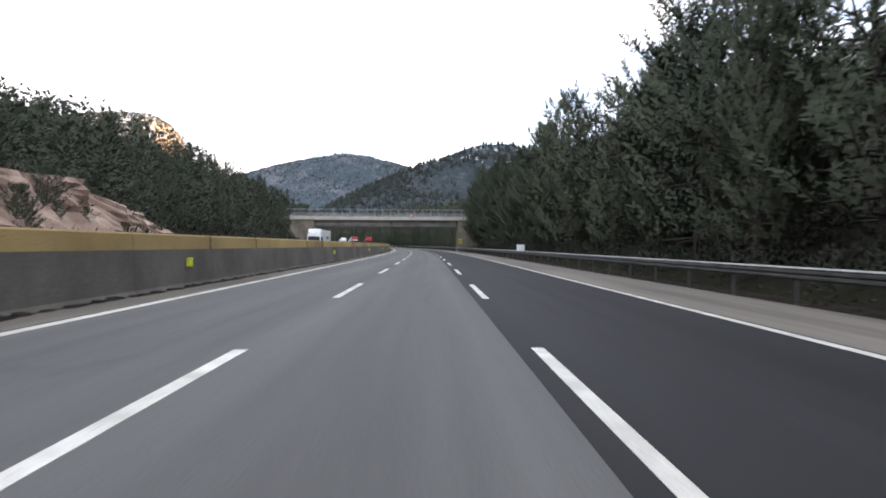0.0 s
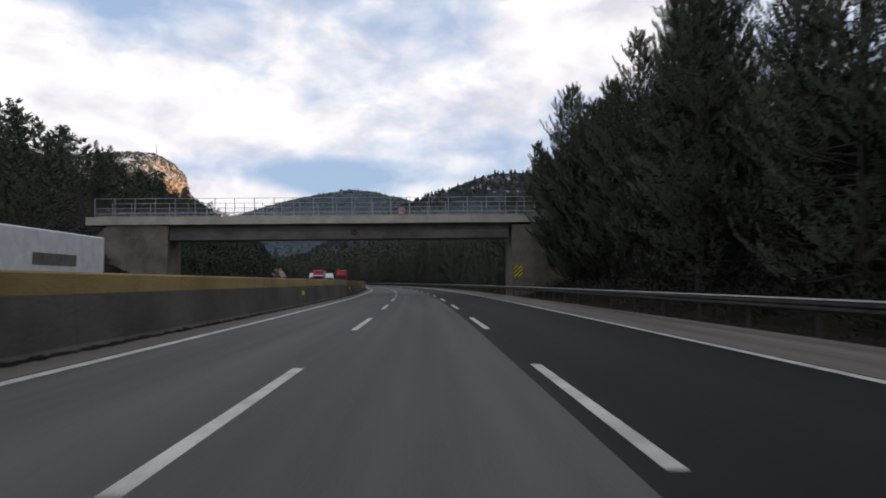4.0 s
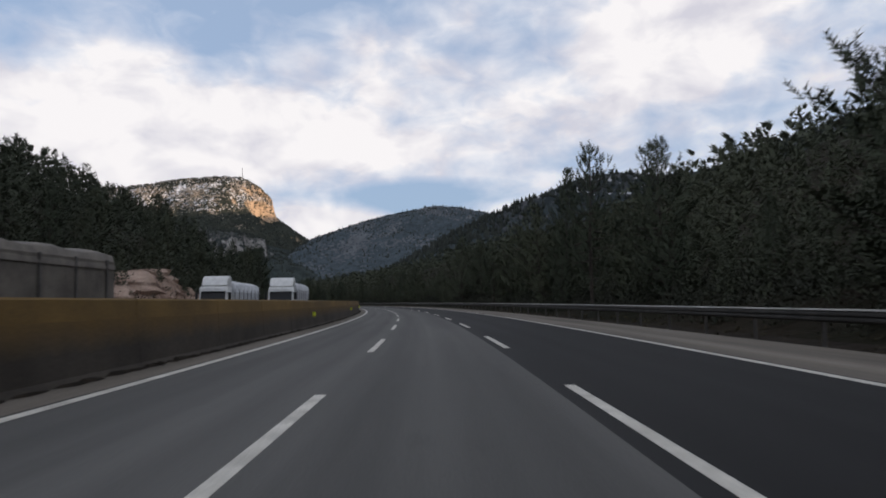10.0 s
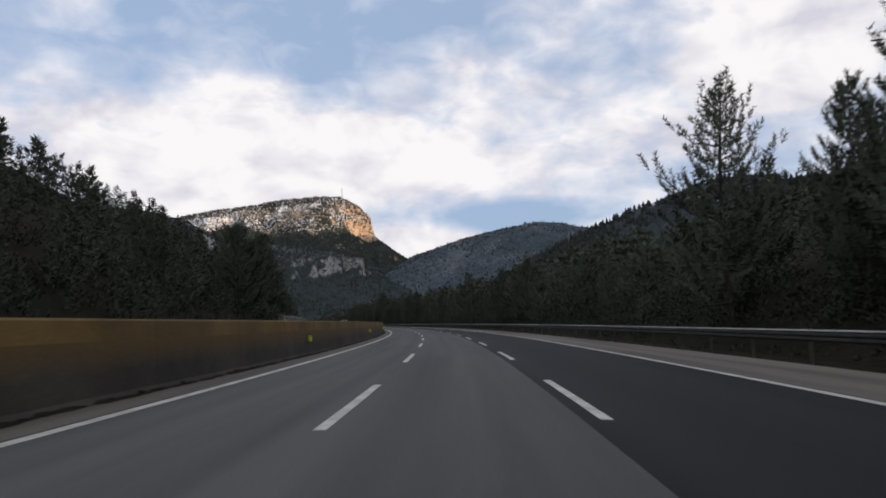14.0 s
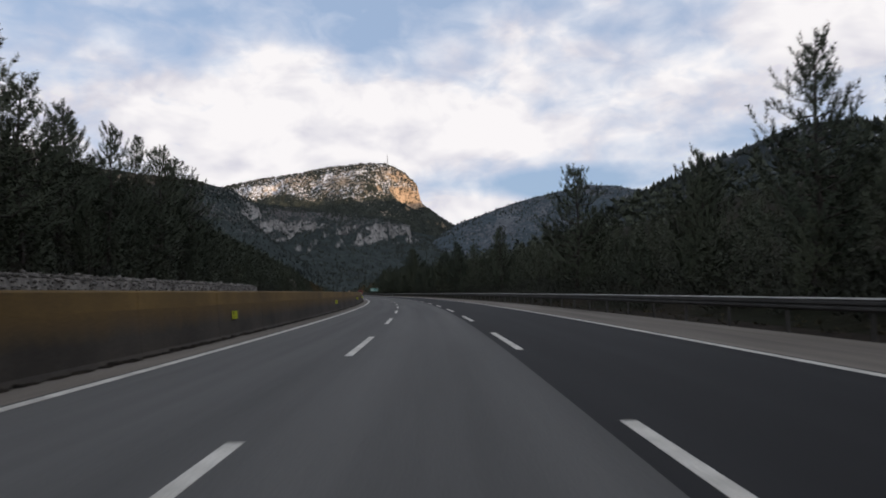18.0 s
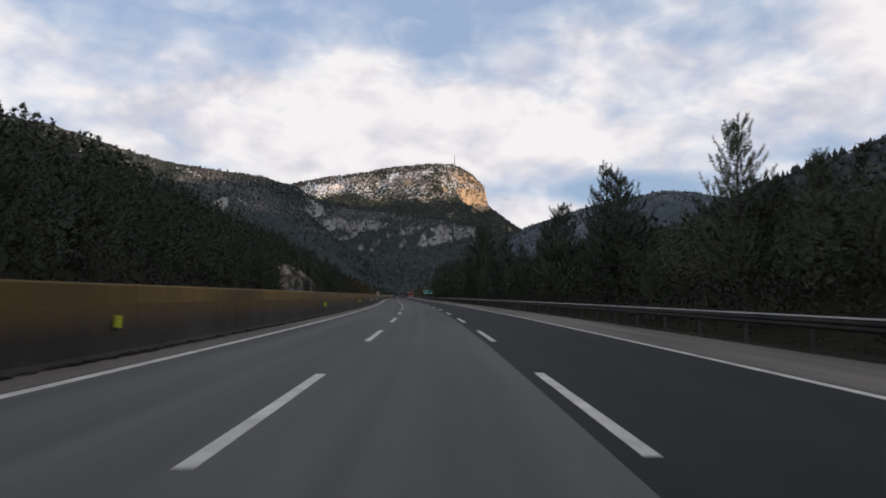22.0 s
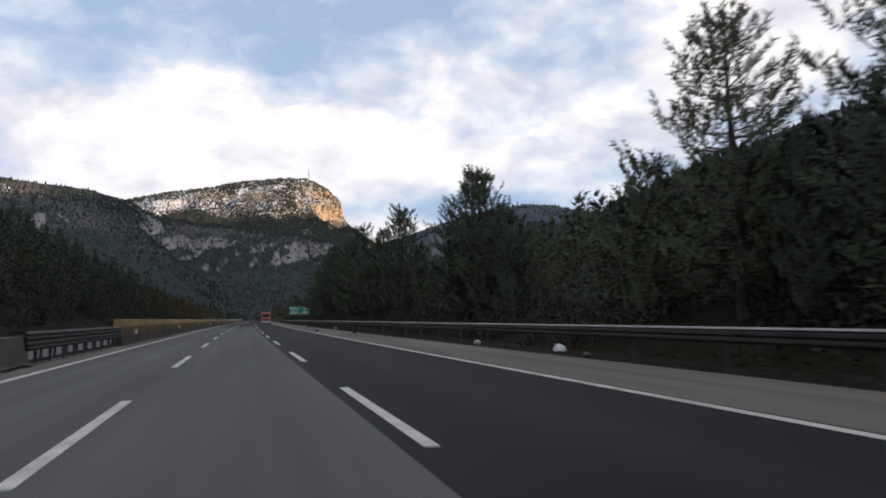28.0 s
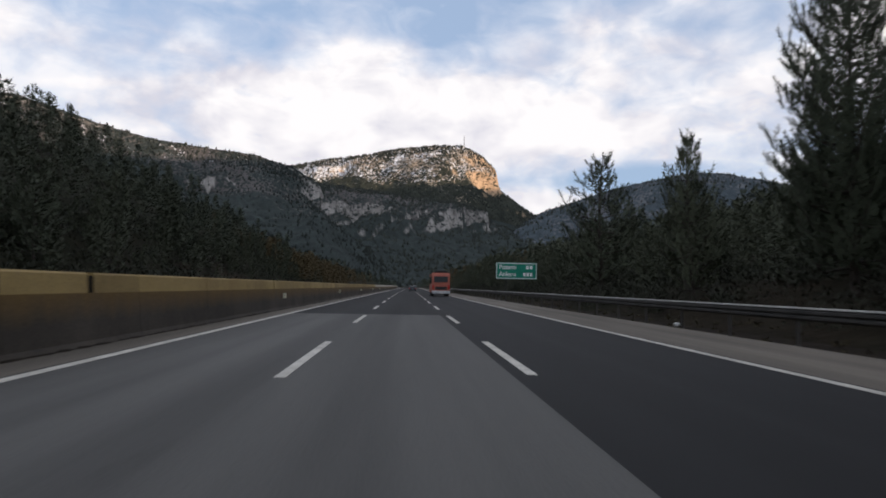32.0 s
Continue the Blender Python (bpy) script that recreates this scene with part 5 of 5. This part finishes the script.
lorry("red articulated lorry with a grey sheeted high-sided trailer", oncoming(288.6, 10.2), M_RED, "tilt", 15.5, M_TARP, "lorries")
lorry("red articulated lorry with a white refrigerated box trailer", oncoming(290.2, 15.4), M_RED, "box_red", 15.0, M_WHITE, "lorries")
lorry("white articulated lorry with a pale rounded tarpaulin trailer", oncoming(348.4, 17.2), M_WHITE, "tilt", 16.0, M_TARP_PALE, "lorries")
lorry("white articulated lorry with a sagging grey tarpaulin", oncoming(355.3, 12.2), M_WHITE, "tilt", 14.5, M_TARP_PALE, "lorries")
lorry("white articulated lorry with a plain white box trailer", oncoming(148.9, 18.6), M_WHITE, "box", 16.5, M_WHITE, "lorries")


def coach(label, m):
    """A long-distance coach seen from behind; its rear at y = 0, facing +y."""
    v = thing("coach", label, "coach", m=m)
    part("body", profile([(0.05, 0.45), (0.0, 1.2), (0.10, 2.9), (0.35, 3.25), (11.4, 3.25), (11.9, 2.6), (12.0, 0.45)], -1.25, 1.25, 0.1), M_COACH, v)
    bm = profile([(-0.012, 1.95), (0.075, 2.75), (0.11, 2.75), (0.03, 1.95)], -0.95, 0.95, 0.0)
    part("rear_window", bm, M_GLASS, v)
    part("bumper", boxed(-1.24, 1.24, -0.10, 0.3, 0.38, 0.78, 0.05), M_TARP_PALE, v, "pale grey rear bumper")
    part("engine_grille", boxed(-0.8, 0.8, -0.02, 0.06, 0.92, 1.35, 0.02), M_BLACK, v)
    part("roof_unit", boxed(-0.85, 0.85, 0.7, 2.6, 3.24, 3.62, 0.08), M_BLACK, v, "dark roof cooling unit")
    for x in (-1, 1):
        part("tail_lamp", boxed(min(x * 0.98, x * 1.18), max(x * 0.98, x * 1.18), -0.01, 0.08, 1.0, 1.55, 0.02), M_TAIL, v)
        part("side_window", boxed(min(x * 1.245, x * 1.262), max(x * 1.245, x * 1.262), 0.9, 11.0, 1.75, 2.75, 0.005), M_GLASS, v)
        for y in (2.6, 3.9, 9.6):
            wheel(v, x * 1.06, y, 0.5, 0.32)
    part("marking_bar", boxed(-0.22, 0.22, -0.115, -0.1, 0.5, 0.62, 0.0), M_WHITE, v)


coach("faded red coach with a pale rear bumper in the slow lane", frame_at(963, -4.6, 0.0))


def saloon(label, m):
    v = thing("car", label, "car", m=m)
    part("body", profile([(0.0, 0.35), (-0.02, 0.75), (0.08, 0.98), (0.75, 1.02), (3.3, 0.98), (4.25, 0.82), (4.4, 0.6), (4.35, 0.3)], -0.86, 0.86, 0.07), M_CARPAINT, v)
    part("cabin", profile([(0.45, 1.0), (0.95, 1.40), (1.5, 1.46), (2.4, 1.44), (3.15, 1.0)], -0.74, 0.74, 0.07), M_CARPAINT, v)
    part("rear_window", profile([(0.52, 1.06), (0.90, 1.36), (0.88, 1.39), (0.49, 1.08)], -0.64, 0.64, 0.0), M_GLASS, v)
    for x in (-1, 1):
        part("side_window", boxed(min(x * 0.735, x * 0.748), max(x * 0.735, x * 0.748), 1.0, 2.6, 1.08, 1.36, 0.01), M_GLASS, v)
        part("tail_lamp", boxed(min(x * 0.55, x * 0.84), max(x * 0.55, x * 0.84), -0.05, 0.05, 0.72, 0.9, 0.02), M_TAIL, v)
        for y in (0.85, 3.5):
            wheel(v, x * 0.76, y, 0.31, 0.2)
    part("bumper", boxed(-0.85, 0.85, -0.08, 0.1, 0.3, 0.58, 0.04), M_CARPAINT, v)
    part("marking_bar", boxed(-0.26, 0.26, -0.095, -0.08, 0.60, 0.70, 0.0), M_WHITE, v)


saloon("dark blue-grey saloon car ahead in the middle lane", frame_at(1044, -1.0, 0.0))


# ---------------------------------------------------------------- signs and small things
M_GREEN = plain("green_sign_sheet", (0.012, 0.23, 0.15), 0.5)
M_SIGN_WHITE = plain("white_sign_sheet", (0.86, 0.86, 0.84), 0.5)
M_SIGN_PEACH = plain("faded_orange_sign_sheet", (0.66, 0.45, 0.29), 0.5)
M_SIGN_WORN = plain("faded_white_sheet", (0.50, 0.47, 0.45), 0.6)
M_SIGN_WORN_RED = plain("faded_red_sheet", (0.36, 0.11, 0.10), 0.6)
M_SIGN_OLD_RED = plain("sooty_red_sheet", (0.11, 0.022, 0.022), 0.7)
M_SIGN_YELLOW = plain("yellow_reflective_sheet", (0.72, 0.60, 0.03), 0.5)
M_SIGN_BLACK = plain("black_sign_sheet", (0.015, 0.015, 0.015), 0.6)
M_REFLECT = plain("yellow_green_reflector", (0.62, 0.66, 0.06), 0.35)
M_REFLECT_PALE = plain("pale_reflector", (0.72, 0.70, 0.52), 0.35)


def lettering(name, text, size, m, material, parent):
    c = bpy.data.curves.new(name, "FONT")
    c.body, c.size, c.align_x, c.align_y, c.extrude = text, size, "LEFT", "CENTER", 0.002
    c.offset = 0.012 if size > 0.6 else 0.0
    ob = new(name, c)
    ob.data.materials.append(material)
    dg = bpy.context.evaluated_depsgraph_get()
    me = bpy.data.meshes.new_from_object(ob.evaluated_get(dg))
    bpy.data.objects.remove(ob)
    t = new(name, me)
    t.parent = parent
    t.matrix_local = m
    return t


FACE = Matrix.Rotation(radians(90), 4, "X")      # upright, facing -y


def direction_sign():
    v = thing("direction_sign", "green motorway distance sign with white lettering and border on two posts", "road sign", m=frame_at(947, -12.7, 0.0, 0.12))
    w, z0, z1 = 2.45, 2.36, 4.28
    part("panel", boxed(-w, w, 0.0, 0.04, z0, z1, 0.01), M_GREEN, v)
    bm = bmesh.new()
    for x0, x1, a, b in ((-w + 0.03, w - 0.03, z1 - 0.13, z1 - 0.05), (-w + 0.03, w - 0.03, z0 + 0.05, z0 + 0.13), (-w + 0.03, -w + 0.11, z0 + 0.13, z1 - 0.13), (w - 0.11, w - 0.03, z0 + 0.13, z1 - 0.13)):
        box(bm, x0, x1, -0.006, 0.0, a, b)
    part("border", bm, M_SIGN_WHITE, v)
    for text, x, z in (("Pozantı", -2.1, 3.74), ("Ankara", -2.1, 2.92)):
        lettering("lettering", text, 0.70, Matrix.Translation((x, -0.008, z)) @ FACE, M_SIGN_WHITE, v)
    for x0, x1, z in ((1.15, 1.46, 3.74), (1.58, 1.90, 3.74), (0.80, 1.10, 2.92), (1.20, 1.50, 2.92), (1.60, 1.90, 2.92)):
        part("distance_bar", boxed(x0, x1, -0.008, 0.0, z - 0.20, z + 0.20, 0.0), M_SIGN_WHITE, v)
    for x in (-1.2, 1.2):
        bm = bmesh.new()
        cyl(bm, (x, 0.1, -0.3), (x, 0.1, z1 - 0.1), 0.06, 0.06, 10)
        part("post", bm, M_STEEL, v)


direction_sign()


def disc(name, r, t, material, parent, m, label="", inner=0.0, n=28):
    bm = bmesh.new()
    if inner:
        rings = [[bm.verts.new((rr * math.cos(6.2832 * k / n), y, rr * math.sin(6.2832 * k / n))) for k in range(n)] for rr, y in ((r, 0), (inner, 0), (inner, t), (r, t))]
        for a in range(4):
            for k in range(n):
                bm.faces.new((rings[a][k], rings[a][(k + 1) % n], rings[(a + 1) % 4][(k + 1) % n], rings[(a + 1) % 4][k]))
    else:
        cyl(bm, (0, 0, 0), (0, t, 0), r, r, n)
    ob = part(name, bm, material, parent, label)
    ob.matrix_local = m
    return ob


def limit_sign():
    v = thing("height_limit_sign", "round red-ringed clearance sign reading 4 on the bridge railing", "road sign", m=frame_at(200, 1.38, 8.93) @ Matrix.Translation((0, -0.1, 0)))
    disc("plate", 0.44, 0.02, M_SIGN_WORN, v, Matrix.Translation((0, 0.02, 0)))
    disc("ring", 0.46, 0.03, M_SIGN_WORN_RED, v, Matrix.Translation((0, 0.005, 0)), "red ring", 0.34)
    lettering("numeral", "4", 0.5, Matrix.Translation((-0.25, 0.012, 0.0)) @ FACE, M_SIGN_BLACK, v)
    part("numeral_bar", boxed(0.06, 0.22, 0.008, 0.02, -0.17, 0.17, 0.0), M_TARP, v, "worn numeral that cannot be read")
    part("clamp", boxed(-0.05, 0.05, 0.04, 0.34, -0.06, 0.06, 0.01), M_STEEL, v)


limit_sign()


def girder_sign():
    """An old round sign under the deck, its ring faded and its face black with soot."""
    v = thing("old_round_sign", "soot-blackened round sign with a faded red ring on the bridge girder", "road sign", m=frame_at(200, 0, 0) @ Matrix.Translation((-6.4, 0.50, 6.62)))
    disc("plate", 0.31, 0.02, M_SIGN_BLACK, v, Matrix.Translation((0, 0.0, 0)))
    disc("ring", 0.33, 0.03, M_SIGN_OLD_RED, v, Matrix.Translation((0, -0.012, 0)), "dull red ring", 0.24)
    part("numeral_bar", boxed(-0.14, -0.04, -0.006, 0.0, -0.10, 0.10, 0.0), M_TARP, v, "worn numeral that cannot be read")
    part("numeral_bar", boxed(0.04, 0.14, -0.006, 0.0, -0.10, 0.10, 0.0), M_TARP, v, "worn numeral that cannot be read")
    part("bracket", boxed(-0.04, 0.04, 0.02, 0.28, -0.04, 0.04, 0.0), M_STEEL_DARK, v)


girder_sign()


def hazard_board():
    v = thing("hazard_board", "yellow and black striped hazard board on the bridge abutment", "road sign", m=frame_at(200, -11.2, 2.55) @ Matrix.Translation((0, 0.19, 0)))
    part("plate", boxed(-0.42, 0.42, 0.0, 0.04, -0.62, 0.62, 0.005), M_SIGN_YELLOW, v)
    for k in range(-3, 3):
        low = k * 0.42 - 0.02       # lower edge at the plate's left side; stripes climb at 45 degrees
        pts = [(-0.41, low), (0.41, low + 0.82), (0.41, low + 1.03), (-0.41, low + 0.21)]
        for side, lim in ((1, 0.61), (-1, -0.61)):
            out = []
            for (xa, za), (xb, zb) in zip(pts, pts[1:] + pts[:1]):
                if side * za <= 0.61:
                    out.append((xa, za))
                if (side * za <= 0.61) != (side * zb <= 0.61):
                    f = (lim - za) / (zb - za)
                    out.append((xa + (xb - xa) * f, lim))
            pts = out
            if len(pts) < 3:
                break
        if len(pts) < 3:
            continue
        bm = bmesh.new()
        a = [bm.verts.new((x, -0.005, z)) for x, z in pts]
        b = [bm.verts.new((x, 0.0, z)) for x, z in pts]
        bm.faces.new(a)
        bm.faces.new(b[::-1])
        for i in range(len(pts)):
            bm.faces.new((a[i], b[i], b[(i + 1) % len(pts)], a[(i + 1) % len(pts)]))
        part("stripe", bm, M_SIGN_BLACK, v, "black slanting stripe")


hazard_board()


def u_turn_sign():
    v = thing("u_turn_sign", "square peach-coloured sign with bent black arrow on a pale block", "road sign", m=frame_at(769.0, 6.75, 0.0))
    part("base_block", boxed(-0.28, 0.28, 0.0, 1.6, 0.93, 1.54, 0.05), M_CONCRETE_PALE, v, "pale concrete block")
    part("panel", boxed(-0.32, 0.32, 0.1, 0.13, 1.58, 2.16, 0.01), M_SIGN_PEACH, v)
    bm = bmesh.new()
    for x0, x1, z0, z1 in ((-0.15, -0.07, 1.76, 2.04), (0.09, 0.17, 1.66, 2.04), (-0.07, 0.09, 1.96, 2.04), (-0.20, -0.02, 1.70, 1.77)):
        box(bm, x0, x1, 0.085, 0.1, z0, z1)
    part("arrow", bm, M_SIGN_BLACK, v)
    for x in (-0.2, 0.2):
        part("leg", boxed(x - 0.03, x + 0.03, 0.13, 0.17, 1.5, 2.1, 0.005), M_STEEL, v)


u_turn_sign()


def small_plate():
    v = thing("sign_plate", "small pale rectangular plate on a post behind the guard rail", "road sign", m=frame_at(94, -10.6, 0.0))
    part("plate", boxed(-0.45, 0.45, 0.0, 0.03, 0.95, 1.62, 0.01), M_SIGN_WHITE, v)
    bm = bmesh.new()
    cyl(bm, (0, 0.06, -0.4), (0, 0.06, 1.5), 0.035, 0.035, 8)
    part("post", bm, M_STEEL, v)


small_plate()


def wall_reflectors():
    src = None
    for k in range(-19, 16):
        s = 612.0 + 32.1 * k
        if GAP0 - 2 < s < GAP1:
            continue
        m = frame_at(s, 6.49, 0.72)
        if src is None:
            src = thing("wall_reflector", "yellow-green reflector fixed to the median wall", "reflector", "wall reflectors", m)
            part("lens", boxed(-0.05, 0.0, -0.09, 0.09, -0.13, 0.13, 0.01), M_REFLECT, src)
            part("bracket", boxed(0.0, 0.012, -0.11, 0.11, -0.15, 0.15, 0.0), M_STEEL, src)
            part("face_plate", boxed(-0.05, 0.12, -0.10, -0.085, -0.13, 0.13, 0.004), M_REFLECT, src)
            pale = {o.name: o.data.copy() for o in src.children if o.name != "bracket"}
            for me in pale.values():
                me.materials[0] = M_REFLECT_PALE
        else:
            r = copy_thing(src, m)
            if s > 700:     # the newer ones are white
                tagged(r, "white reflector fixed to the median wall")
                for o in r.children:
                    if o.name.startswith(("lens", "face_plate")):
                        o.data = pale[o.name.split(".")[0]]
    return src


wall_reflectors()


def litter(s, o, label, w, material):
    v = thing("litter", label, "litter", "roadside litter", frame_at(s, o, 0.0, s))
    bm = bmesh.new()
    bmesh.ops.create_icosphere(bm, subdivisions=2, radius=0.5)
    for q in bm.verts:
        q.co *= 1 + 0.5 * noise.noise(q.co * 3 + Vector((s, 0, 0)))
        q.co = Vector((q.co.x * w, q.co.y * w * 0.7, (q.co.z + 0.42) * w * 0.6))
    part("bag", bm, material, v)


litter(777.5, -10.4, "crumpled white plastic bag on the shoulder's edge", 0.55, M_SIGN_WHITE)
litter(786.0, -10.2, "torn pale packaging under the guard rail", 0.4, M_TARP_PALE)
litter(774.5, -9.9, "flattened grey sack lying by the guard rail", 0.3, M_TARP)
litter(815.0, -8.9, "dark tyre shred on the shoulder", 0.4, M_TYRE)
litter(829.0, -7.15, "curled black tyre shred near the edge line", 0.35, M_TYRE)
litter(840.5, -10.3, "pale broken board lying under the guard rail", 0.5, M_SIGN_WORN)
litter(737.5, -9.2, "dark flattened rag on the shoulder", 0.25, M_TYRE)
litter(889.0, -10.2, "white scrap of paper by the guard rail", 0.25, M_SIGN_WHITE)


def mast():
    v = thing("radio_mast", "thin lattice radio mast on the summit", "mast", m=pose(-1640, 4350, 728))
    for k in range(3):
        bm = bmesh.new()
        a = k * 2.094
        cyl(bm, (2.2 * math.cos(a), 2.2 * math.sin(a), -4), (0.5 * math.cos(a), 0.5 * math.sin(a), 62), 0.7, 0.5, 5)
        part("leg", bm, M_STEEL, v)
    for z in (12, 26, 40, 52):
        bm = bmesh.new()
        cyl(bm, (0, 0, z), (0, 0, z + 1.2), 2.0 - z * 0.02, 2.0 - z * 0.02, 6)
        part("brace_ring", bm, M_STEEL, v)


mast()
